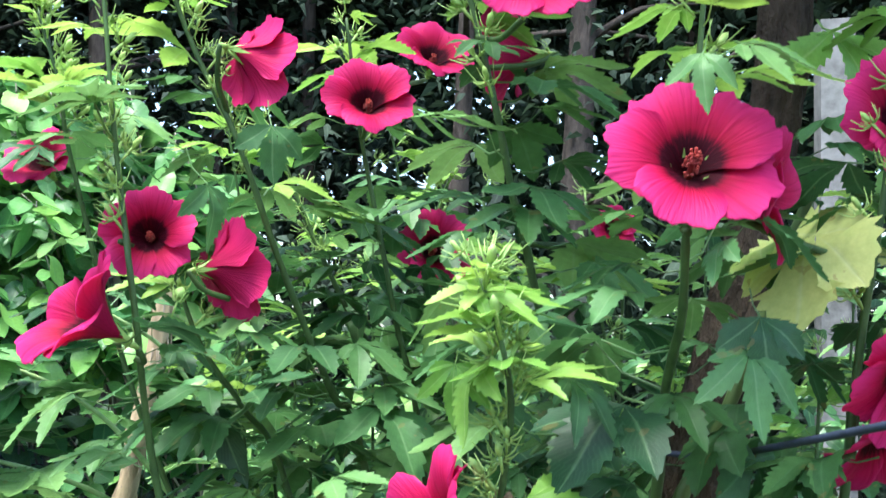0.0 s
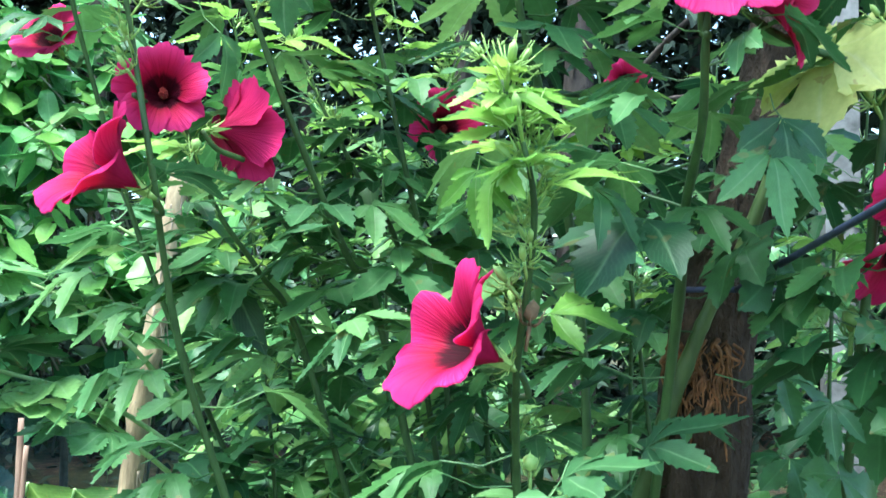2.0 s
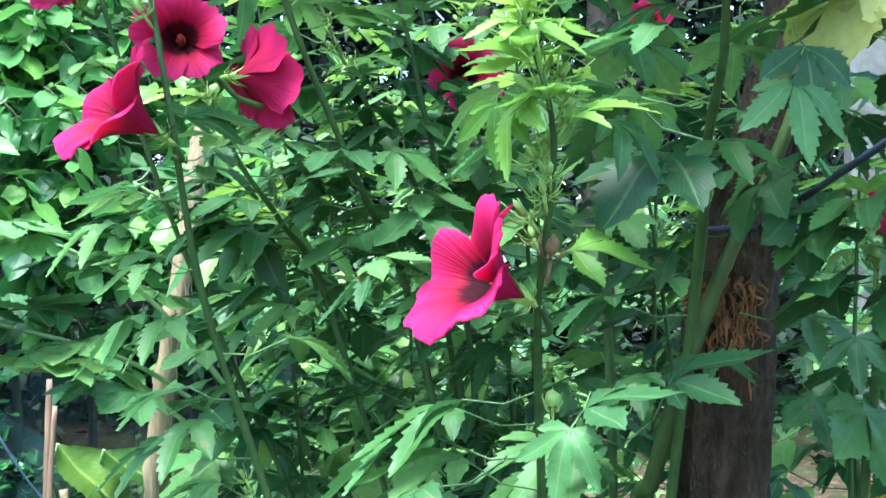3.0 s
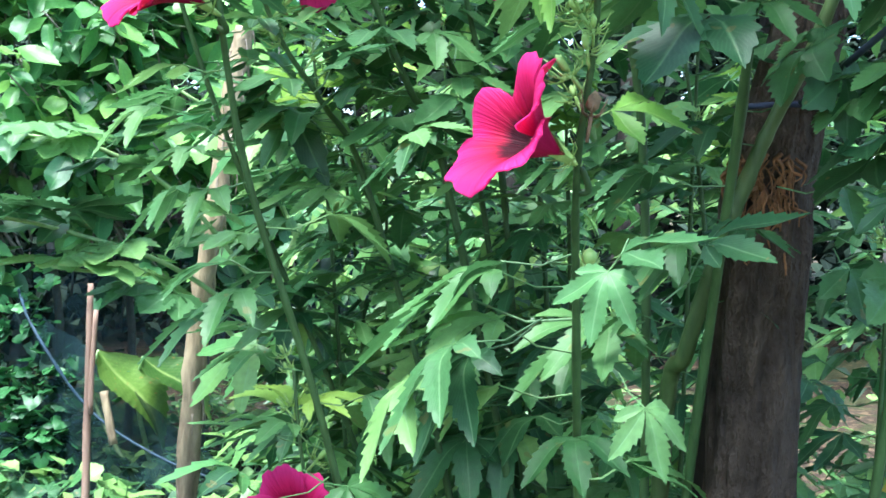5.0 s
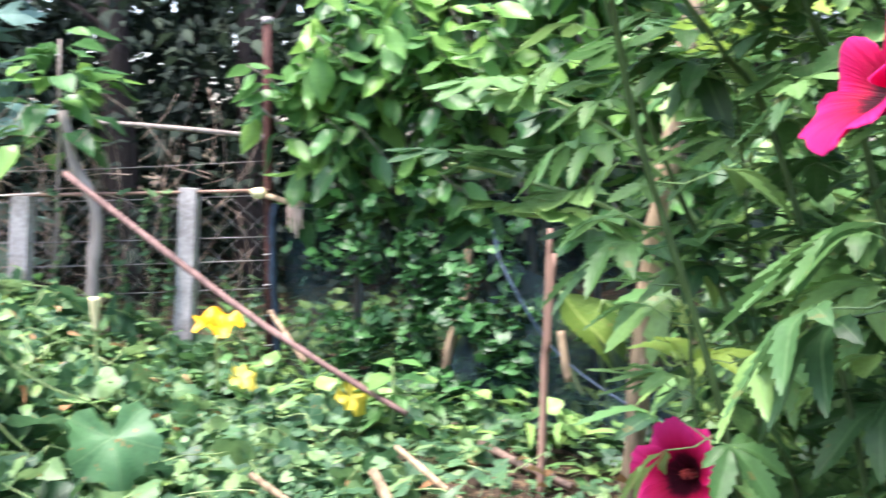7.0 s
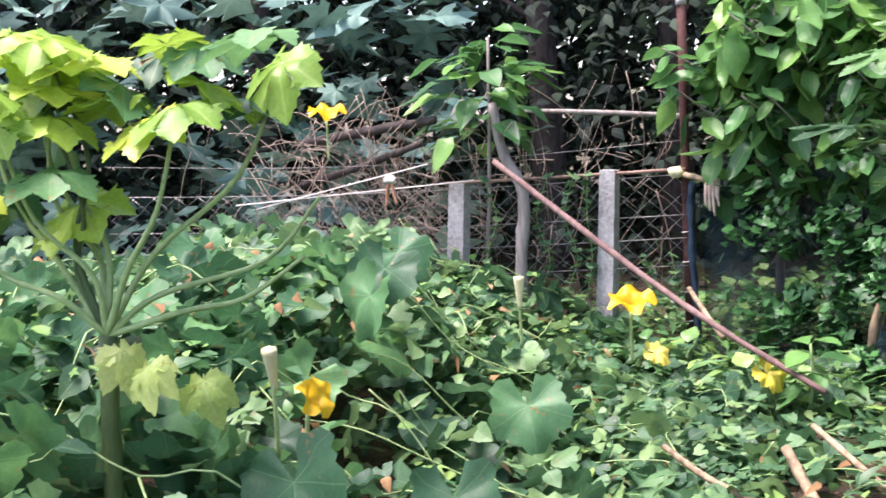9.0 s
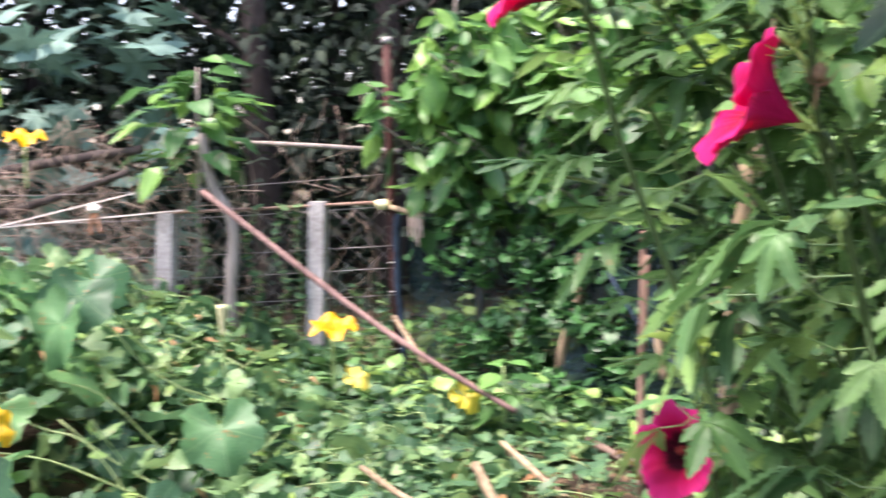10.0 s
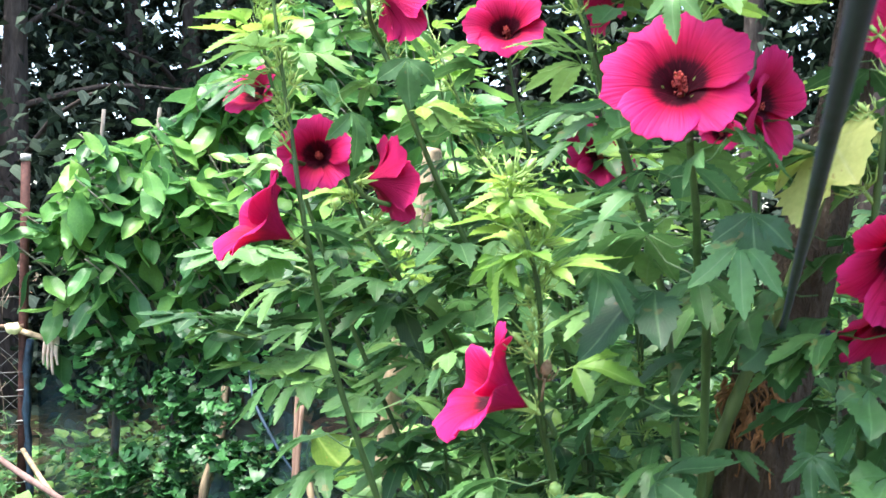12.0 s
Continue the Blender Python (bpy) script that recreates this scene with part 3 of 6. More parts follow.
def hibiscus(line_points, base_r, top_r, leaves, label, seed, first=0.0, size=1.0, young=0.18, buds=6, mats=None, old=0.25):
    """A hibiscus stem from its top to the ground, with leaves, buds; line_points run from top to bottom.
    old: share of leaves in the deeper green that also has shade put into it.
    """
    rng = random.Random(seed)
    base_r, top_r, leaves = base_r * 0.5, top_r * 0.46, int(leaves * 1.6)
    line = smooth_line(line_points, 7)
    foot = line[-1]
    root = new("hibiscus_plant")
    root.location = (0, 0, 0)
    tagged(root, label, "hibiscus", "hibiscus plants")
    part("stem", tube(bmesh.new(), line, top_r, base_r, 8, 0.06, seed, 0.12), mats or STEM, root)
    total = len(line) - 1
    spin = rng.uniform(0, 6.28)
    for i in range(leaves):
        t = first + (1 - first) * ((i + rng.uniform(0, 0.7)) / leaves) ** 1.1
        k = min(total - 1, int(t * total))
        p = line[k].lerp(line[k + 1], t * total - k)
        spin += 2.4 + rng.uniform(-0.5, 0.5)
        lit = p.z < 1.3 and t > young and rng.random() < 0.6
        if lit:
            spin = rng.gauss(3.3, 0.5)
        d = Vector((math.cos(spin), math.sin(spin), rng.uniform(-0.05, 0.4)))
        m = Matrix.Translation(p) @ turn_to(d, rng.uniform(-0.28, 0.28), rng.uniform(-0.5, -0.05) if lit else rng.uniform(-0.5, -0.05))
        if (p.x > 0.24 and p.z < 1.2 and p.y < 1.35 and rng.random() < 0.75) or (p.x > 0.15 and 0.8 < p.z < 1.3 and p.y < 1.3 and rng.random() < 0.5):
            continue
        if hides_a_flower(p + d.normalized() * 0.07) or hides_a_flower(p + d.normalized() * 0.14):
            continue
        if t < young:
            if rng.random() < 0.4:
                continue
            d.z += 0.35
            m = Matrix.Translation(p) @ turn_to(d, rng.uniform(-0.3, 0.3), rng.uniform(-0.45, 0.0))
            sc = size * (0.28 + 0.62 * t / young) * rng.uniform(0.8, 1.1)
            put("young_leaf", rng.choice(YOUNG_MESHES), root, m @ Matrix.Scale(sc, 4))
        else:
            sc = size * rng.uniform(0.6, 1.05)
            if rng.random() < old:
                mesh = rng.choice(SHADED_MESHES)
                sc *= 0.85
            else:
                mesh = rng.choice(LEAF_MESHES[2:]) if t > 0.5 else rng.choice(UPPER_MESHES)
                sc *= 1.0 if t > 0.5 else 0.85
            put("leaf", mesh, root, m @ Matrix.Scale(sc, 4))
    buds = int(buds * 1.6)
    for i in range(buds):
        t = first + 0.36 * (i / max(buds, 1)) ** 1.2
        k = min(total - 1, int(t * total))
        a = rng.uniform(0, 6.28)
        d = Vector((math.cos(a), math.sin(a), 1.1))
        m = Matrix.Translation(line[k].lerp(line[k + 1], t * total - k) + d * 0.014) @ d.to_track_quat("Z", "Y").to_matrix().to_4x4() @ Matrix.Scale(rng.uniform(0.6, 1.15), 4)
        put("bud", BUD_MESH, root, m)
    return root


def hang(plant, name, mesh, hub, way, spin, size, stem=0.055):
    """A single leaf whose blade starts at hub and runs along way."""
    m = turn_to(way, spin, 0.0) @ Matrix.Scale(size, 4)
    m.translation = Vector(hub) - m.to_3x3() @ Vector((0, stem * 0.92, stem * 0.35))
    return put(name, mesh, plant, m)


LBL = "green hibiscus stem with lobed leaves"
pA = hibiscus([(0.242, 0.935, 1.66), (0.236, 0.945, 1.553), (0.234, 0.965, 1.477), (0.232, 0.975, 1.427), (0.234, 1.008, 1.369), (0.229, 1.063, 1.311), (0.231, 1.121, 1.236), (0.2, 1.28, 0.8), (0.16, 1.38, 0.14)], 0.011, 0.004, 26, LBL + " and magenta flower", 1, first=0.03)
flower(pA, (0.228, 0.945, 1.467), (0.05, -0.9, 0.42), 0.132, 0.3, (0.233, 0.968, 1.43), sink=0.0, deep=0.72)
pB = hibiscus([(0.079, 0.925, 1.392), (0.103, 0.946, 1.301), (0.09, 1.018, 1.172), (0.091, 1.1, 1.05), (0.1, 1.25, 0.7), (0.12, 1.38, 0.14)], 0.011, 0.0035, 30, LBL + " and spiky buds", 2, young=0.3, buds=12)
flower(pB, (0.079, 1.008, 1.184), (-0.8, -0.42, 0.42), 0.116, 0.35, (0.092, 1.03, 1.155), sink=0.0, deep=1.35, wide=1.1)
pC = hibiscus([(-0.325, 1.21, 1.74), (-0.308, 1.225, 1.569), (-0.297, 1.234, 1.484), (-0.277, 1.236, 1.364), (-0.262, 1.3, 1.174), (-0.193, 1.367, 0.9), (-0.12, 1.42, 0.55), (-0.03, 1.48, 0.14)], 0.0105, 0.0045, 34, LBL + " leaning over the garden", 3, buds=12)
flower(pC, (-0.281, 1.215, 1.341), (-0.72, -0.5, 0.48), 0.12, 0.35, (-0.275, 1.235, 1.322), sink=0.0, deep=1.4, wide=1.12)
flower(pC, (-0.284, 1.29, 1.45), (0.22, -0.96, 0.1), 0.102, 0.1, (-0.298, 1.24, 1.44))
pD = hibiscus([(-0.3, 1.335, 1.76), (-0.263, 1.35, 1.668), (-0.213, 1.362, 1.568), (-0.165, 1.409, 1.426), (-0.112, 1.476, 1.283), (-0.082, 1.525, 1.213), (0.02, 1.6, 0.7), (0.08, 1.65, 0.14)], 0.011, 0.0055, 34, LBL + " behind others", 4, buds=10)
flower(pD, (-0.2, 1.32, 1.655), (0.55, 0.75, -0.15), 0.112, 0.2, (-0.225, 1.358, 1.6))
flower(pD, (-0.244, 1.345, 1.42), (0.62, 0.72, 0.12), 0.105, 0.6, (-0.215, 1.366, 1.39), sink=0.0, deep=1.15, wide=1.2)
hibiscus([(-0.218, 1.56, 1.62), (-0.165, 1.574, 1.49), (-0.111, 1.588, 1.381), (-0.056, 1.648, 1.25), (0.02, 1.7, 0.7), (0.06, 1.75, 0.14)], 0.01, 0.0055, 28, LBL + " in shade", 5)
pF = hibiscus([(-0.3, 1.36, 1.48), (-0.258, 1.4, 1.345), (-0.215, 1.45, 1.267), (-0.171, 1.524, 1.162), (-0.06, 1.6, 0.7), (0.0, 1.6, 0.14)], 0.01, 0.005, 28, LBL + " in shade", 6)
pG = hibiscus([(0.035, 1.21, 1.75), (0.06, 1.221, 1.659), (0.081, 1.23, 1.576), (0.099, 1.259, 1.495), (0.119, 1.297, 1.424), (0.16, 1.36, 1.2), (0.17, 1.42, 0.7), (0.15, 1.45, 0.14)], 0.012, 0.006, 34, LBL + " and red flowers", 7)
flower(pG, (0.107, 1.123, 1.668), (0.04, -0.89, 0.45), 0.13, 0.2, (0.06, 1.22, 1.65))
flower(pG, (0.108, 1.276, 1.646), (-0.94, 0.33, 0.01), 0.12, 0.4, (0.07, 1.226, 1.62))
flower(pG, (0.211, 1.399, 1.479), (0.05, -0.96, 0.26), 0.055, 0.0, (0.11, 1.28, 1.45))
pH = hibiscus([(0.37, 1.14, 1.5), (0.309, 1.189, 1.309), (0.275, 1.21, 1.234), (0.253, 1.215, 1.181), (0.226, 1.222, 1.105), (0.199, 1.25, 1.004), (0.181, 1.3, 0.888), (0.16, 1.36, 0.14)], 0.019, 0.012, 22, LBL + " on thick stalk", 8, young=0.02, buds=0, mats=GREEN_STALK, old=1.0, size=0.8)
pI = hibiscus([(-0.484, 1.43, 1.74), (-0.455, 1.439, 1.648), (-0.443, 1.469, 1.549), (-0.37, 1.55, 1.25), (-0.18, 1.7, 0.7), (-0.05, 1.75, 0.14)], 0.009, 0.004, 26, LBL + " with bright young tips", 9, young=0.3, buds=10)
flower(pI, (-0.5, 1.52, 1.56), (-0.21, -0.81, 0.54), 0.1, 0.3, (-0.443, 1.469, 1.53))
pJ = hibiscus([(-0.11, 1.46, 1.74), (-0.09, 1.48, 1.6), (-0.05, 1.52, 1.4), (0.0, 1.6, 1.1), (0.06, 1.7, 0.14)], 0.01, 0.004, 28, LBL + " and pink flower", 10)
flower(pJ, (-0.075, 1.425, 1.622), (0.15, -0.88, 0.42), 0.112, 0.5, (-0.09, 1.48, 1.6))
flower(pJ, (-0.016, 1.612, 1.726), (0.28, -0.78, 0.56), 0.11, 0.2, (-0.08, 1.5, 1.68))
pK = hibiscus([(0.0, 1.85, 1.62), (-0.02, 1.83, 1.5), (0.03, 1.85, 1.2), (0.1, 1.9, 0.14)], 0.01, 0.005, 24, LBL + " in deep shade", 11)
flower(pK, (-0.022, 1.785, 1.486), (0.32, -0.93, 0.19), 0.12, 0.3, (-0.02, 1.83, 1.5))
pL = hibiscus([(0.42, 1.02, 1.7), (0.4, 1.03, 1.5), (0.385, 1.06, 1.35), (0.38, 1.1, 1.2), (0.36, 1.2, 0.8), (0.3, 1.3, 0.14)], 0.011, 0.005, 26, LBL + " beside the tree trunk", 12, first=0.05, old=0.85, size=0.8)
flower(pL, (0.283, 0.985, 1.462), (0.86, -0.3, -0.08), 0.106, 0.4, (0.36, 1.03, 1.42))
flower(pL, (0.425, 1.08, 1.535), (0.16, -0.96, 0.23), 0.13, 0.2, (0.4, 1.03, 1.5))
flower(pL, (0.405, 1.035, 1.352), (0.2, -0.72, -0.62), 0.125, 0.6, (0.385, 1.07, 1.3), sink=0.0)
flower(pL, (0.405, 1.07, 1.285), (0.15, -0.5, -0.85), 0.12, 0.1, (0.38, 1.09, 1.24))
for way, hub, size in (((-0.45, -0.4, -0.65), (0.352, 1.06, 1.443), 0.92), ((0.84, -0.3, -0.5), (0.4, 1.12, 1.445), 0.55), ((-0.85, -0.3, -0.45), (0.315, 1.09, 1.432), 0.4)):
    hang(pL, "yellow_leaf", YELLOW_MESH, hub, way, 0.1, size)
put("seed_pod", POD_MESH, pL, Matrix.Translation((0.372, 1.102, 1.205)) @ Matrix.Rotation(0.2, 4, "X") @ Matrix.Scale(1.2, 4))
put("seed_pod", POD_MESH, pB, Matrix.Translation((0.101, 1.03, 1.094)) @ Matrix.Rotation(0.25, 4, "X") @ Matrix.Scale(0.9, 4))
put("wilted_bud", WILTED_MESH, pB, Matrix.Translation((0.1, 0.985, 1.213)) @ Matrix.Rotation(0.15, 4, "Y"))
put("seed_pod", POD_MESH, pC, Matrix.Translation((-0.235, 1.235, 1.38)) @ Matrix.Rotation(0.3, 4, "Y") @ Matrix.Scale(0.8, 4))
pM = hibiscus([(-0.24, 1.42, 0.95), (-0.22, 1.42, 0.8), (-0.15, 1.45, 0.5), (-0.05, 1.5, 0.14)], 0.007, 0.004, 16, LBL + " at bed edge", 13, buds=4)
flower(pM, (-0.212, 1.385, 0.782), (-0.3, -0.92, 0.15), 0.125, 0.5, (-0.205, 1.43, 0.735), sink=0.0, deep=0.9, wide=1.05)

# leaves that stand out by themselves
A, B, C, D = LEAF_MESHES[5], LEAF_MESHES[3], LEAF_MESHES[0], LEAF_MESHES[2]
AO, BO = SHADED_MESHES[2], SHADED_MESHES[1]
for plant, mesh, hub, way, spin, size in (
        (pA, A, (0.274, 0.98, 1.353), (0.1, -0.5, -0.7), 0.0, 0.75), (pB, YOUNG_MESHES[2], (0.13, 1.03, 1.225), (0.99, -0.08, -0.1), 0.5, 0.8),
        (pB, A, (0.021, 1.042, 1.039), (-0.71, -0.44, -0.55), 0.2, 1.2), (pB, A, (0.118, 0.89, 1.109), (-0.3, -0.43, -0.75), -0.3, 0.58),
        (pB, B, (0.118, 0.89, 1.109), (0.91, -0.2, 0.35), 0.2, 0.8), (pB, A, (0.137, 1.004, 0.999), (0.36, -0.47, -0.81), 0.2, 0.65),
        (pB, C, (0.143, 0.986, 1.32), (0.74, -0.25, -0.63), 0.3, 0.75), (pB, YOUNG_MESHES[2], (0.072, 0.941, 1.324), (-0.41, -0.31, -0.86), 0.1, 0.75),
        (pB, YOUNG_MESHES[0], (0.06, 0.945, 1.319), (-0.06, -0.11, -0.99), -0.3, 0.55), (pA, D, (0.233, 0.9, 1.555), (-0.14, -0.52, -0.84), 0.0, 0.5),
        (pA, A, (0.239, 0.9, 1.55), (0.99, -0.12, -0.09), 0.4, 0.75), (pA, B, (0.251, 0.91, 1.42), (-0.48, -0.38, -0.79), 0.2, 0.45),
        (pA, B, (0.275, 0.93, 1.437), (0.81, -0.25, -0.53), -0.2, 0.75), (pB, YOUNG_MESHES[1], (0.087, 0.927, 1.385), (1.0, -0.03, 0.05), 0.5, 0.75),
        (pB, YOUNG_MESHES[2], (0.075, 0.926, 1.384), (-0.99, -0.17, 0.01), -0.5, 0.5), (pD, B, (-0.154, 1.265, 1.571), (0.08, -0.15, -1.0), 0.0, 0.75),
        (pC, D, (-0.214, 1.216, 1.512), (0.27, -0.1, -0.96), 0.1, 0.75), (pD, YOUNG_MESHES[2], (-0.145, 1.321, 1.518), (0.99, -0.12, -0.09), 0.3, 0.8),
        (pC, B, (-0.251, 1.179, 1.35), (0.96, -0.24, 0.1), -0.3, 0.95), (pF, B, (-0.171, 1.29, 1.287), (0.78, -0.33, 0.4), 0.3, 0.9),
        (pF, A, (-0.081, 1.198, 1.2), (0.82, -0.43, 0.3), 0.2, 0.8), (pA, BROAD_MESH, (0.301, 1.073, 1.262), (0.15, -0.3, -0.97), 0.0, 0.75),
        (pL, BROAD_MESH, (0.345, 1.125, 1.269), (-0.92, -0.38, -0.1), 0.0, 0.7), (pL, AO, (0.412, 1.117, 1.415), (-0.95, -0.24, -0.21), 0.3, 0.9),
        (pA, B, (0.286, 0.974, 1.372), (0.06, -0.41, -0.91), 0.0, 0.7), (pB, A, (0.027, 1.077, 1.031), (-0.62, -0.4, -0.67), 0.0, 1.15),
        (pC, A, (-0.032, 1.117, 1.0), (-0.58, -0.51, -0.64), 0.2, 1.1),
        (pL, BROAD_MESH, (0.309, 1.120, 1.298), (-0.9, -0.3, -0.2), 0.1, 0.75),
        (pH, BROAD_MESH, (0.286, 1.080, 1.280), (-0.7, -0.4, -0.55), 0.1, 0.80),
        (pL, BROAD_MESH, (0.330, 1.075, 1.234), (-0.9, -0.35, -0.2), 0.1, 0.75),
        (pL, AO, (0.340, 1.046, 1.160), (-0.1, -0.5, -0.8), 0.1, 0.5),
        (pL, BROAD_MESH, (0.395, 1.066, 1.196), (-0.75, -0.4, -0.5), 0.1, 0.75),
        (pL, BO, (0.335, 1.178, 1.094), (0.2, -0.5, -0.75), 0.1, 0.7),
        (pL, AO, (0.304, 1.176, 1.166), (0.7, -0.4, -0.3), 0.1, 0.90),
        (pL, YOUNG_MESHES[2], (0.428, 1.246, 1.656), (0.2, -0.4, -0.7), 0.1, 1.50),
        (pL, BROAD_MESH, (0.416, 1.223, 1.571), (-0.85, -0.4, -0.2), 0.1, 0.70),
        (pL, AO, (0.389, 1.224, 1.543), (0.8, -0.4, -0.15), 0.1, 0.80),
        (pL, YOUNG_MESHES[0], (0.452, 1.215, 1.681), (-0.9, -0.4, -0.1), 0.1, 1.20),
        (pL, BROAD_MESH, (0.375, 1.15, 1.425), (0.9, -0.25, -0.12), 0.1, 0.9),
        (pL, BROAD_MESH, (0.47, 1.15, 1.45), (-0.75, -0.3, -0.1), -0.1, 0.8),
        (pB, A, (0.181, 1.055, 1.094), (0.71, -0.19, 0.5), 0.4, 0.95), (pF, A, (-0.034, 1.199, 1.209), (-0.84, -0.4, -0.36), 0.1, 0.9)):
    hang(plant, "leaf", mesh, hub, way, spin, size * 0.72)
for hub, way, spin, size in (((0.365, 1.05, 1.262), (-0.9, -0.2, -0.35), 0.2, 0.62), ((0.345, 1.08, 1.188), (-0.93, -0.25, -0.1), 0.5, 0.72), ((0.395, 1.05, 1.14), (0.5, -0.5, -0.5), 0.1, 0.7),
                             ((0.36, 1.12, 1.09), (0.3, -0.5, -0.75), 0.0, 0.65), ((0.42, 1.12, 1.05), (-0.5, -0.5, -0.6), 0.2, 0.65), ((0.375, 1.05, 1.215), (0.75, -0.3, -0.45), 0.3, 0.65),
                             ((0.42, 1.1, 1.17), (-0.6, -0.3, -0.65), 0.0, 0.8)):
    hang(pL, "leaf", BROAD_MESH, hub, way, spin, size)

hang(pM, "leaf", LEAF_MESHES[4], (-0.212, 1.32, 0.83), (-0.6, -0.2, -0.6), 0.4, 0.75)
hang(pM, "leaf", SHADED_MESHES[2], (-0.17, 1.3, 0.85), (0.7, -0.3, -0.4), 0.3, 0.7)

# plants that fill the bed behind
rng = random.Random(77)
for i in range(16):
    y = rng.uniform(1.55, 2.5)
    x = rng.uniform(-0.16 * y, 0.31 * y)
    h = rng.uniform(1.25, 1.75) + 0.1 * (y - 1.5)
    lean = rng.uniform(-0.2, 0.05)
    hibiscus([(x + lean, y - 0.1, h), (x + lean * 0.6, y - 0.05, h * 0.75), (x + lean * 0.2, y, h * 0.4), (x, y, 0.14)], 0.009, 0.004, 34, LBL + " deep in bed", 100 + i, young=0.12, buds=3, size=1.05)

# ---- tree trunk and cable ----


def tree_trunk():
    root = tagged(new("tree_trunk"), "rough brown tree trunk with torn orange bark fibres", "tree")
    line = smooth_line([(0.26, 1.27, 0.1), (0.262, 1.27, 0.5), (0.268, 1.27, 0.955), (0.272, 1.262, 1.11), (0.29, 1.28, 1.22), (0.335, 1.3, 1.4), (0.378, 1.33, 1.622), (0.39, 1.35, 1.75), (0.41, 1.4, 2.3), (0.42, 1.45, 3.2)], 6)
    bm = bmesh.new()
    rings, sides = [], 52
    line = smooth_line(line, 3)
    for k, p in enumerate(line):
        ring = []
        for s in range(sides):
            a = 2 * math.pi * s / sides
            c = Vector((math.cos(a), math.sin(a), 0))
            ridge = 0.1 * noise.noise(Vector((math.cos(a) * 4, math.sin(a) * 4, p.z * 5))) + 0.09 * noise.noise(Vector((math.cos(a) * 11, math.sin(a) * 11, p.z * 22))) + 0.16 * abs(noise.noise(Vector((math.cos(a) * 7, math.sin(a) * 7, p.z * 7 + 3)))) + 0.05 * noise.noise(Vector((math.cos(a) * 20, math.sin(a) * 20, p.z * 60)))
            ring.append(bm.verts.new(p + c * (0.043 - 0.016 * min(1.0, max(0.0, (p.z - 1.15) / 0.35))) * (1 + ridge)))
        rings.append(ring)
    for lo, hi in zip(rings, rings[1:]):
        for s in range(sides):
            bm.faces.new((lo[s], lo[(s + 1) % sides], hi[(s + 1) % sides], hi[s]))
    part("trunk", bm, BARK, root)
    bm = bmesh.new()
    r = random.Random(8)
    for i in range(110):
        a = r.uniform(-2.5, -1.0)
        z = 1.2 - 0.06 * abs(r.gauss(0, 0.6))
        c = Vector((0.272 + 0.044 * math.cos(a), 1.264 + 0.044 * math.sin(a), z))
        n = r.uniform(0.01, 0.032)
        out = Vector((math.cos(a), math.sin(a), 0)) * r.uniform(-0.001, 0.004)
        side = r.gauss(0, 0.007)
        tube(bm, smooth_line([c, c + out + Vector((side, 0, -n * 0.5)), c + out * 1.4 + Vector((side * 0.5, 0, -n))], 3), r.uniform(0.0008, 0.002) if i % 4 else r.uniform(0.002, 0.0034), 0.0006, 5, 0.6, i)
    part("bark_fibre", bm, FIBRE, root, "torn orange bark fibres", kind="stuff")
    # crown and limbs out of view, added to shade the bed's right side
    poses = []
    for i in range(1800):
        c = Vector((r.gauss(0.62, 0.3), r.gauss(1.35, 0.36), r.uniform(2.1, 3.1)))
        g = r.uniform(0, 6.28)
        poses.append(Matrix.Translation(c) @ turn_to((math.cos(g), math.sin(g), r.uniform(-0.6, 0.2)), r.uniform(-0.6, 0.6)) @ Matrix.Scale(r.uniform(0.8, 1.3), 4))
    strew("crown", [low_leaf(0.14, 0.34, 0.3)], poses, SHRUB_LEAF, root)
    for i in range(6):
        a = 1.05 * i
        p = Vector((0.41, 1.4, 2.1 + 0.13 * i))
        e = p + Vector((math.cos(a) * 0.45 + 0.2, math.sin(a) * 0.5, 0.4))
        part("limb", tube(bmesh.new(), smooth_line([p, p.lerp(e, 0.5) + Vector((0, 0, 0.08)), e], 4), 0.018, 0.006, 7, 0.1, i), BARK, root)
    return root


tree_trunk()


def cable():
    root = tagged(new("black_cable"), "taut black cable tied to the tree trunk", "cable")
    a, d = Vector((0.297, 1.21, 1.245)), Vector((0.0741, -1.0, 0.1345)).normalized()
    part("cable", tube(bmesh.new(), [a + d * 0.1 * i for i in range(20)], 0.0029, 0.0029, 10), RUBBER, root)
    bm = bmesh.new()
    loop = [Vector((0.297 + 0.053 * math.cos(w), 1.284 + 0.056 * math.sin(w), 1.245)) for w in [0.35 * i for i in range(19)]]
    tube(bm, loop, 0.0031, 0.0031, 8)
    part("loop", bm, RUBBER, root)


cable()

# ---- posts and sticks ----


def stick(name, points, r0, r1, mat, label, category, sides=8, wobble=0.12, knots=0.1, seed=1):
    ob = new(name, finish_mesh(name, tube(bmesh.new(), smooth_line(points, 5), r0, r1, sides, wobble, seed, knots), mat))
    return tagged(ob, label, category)


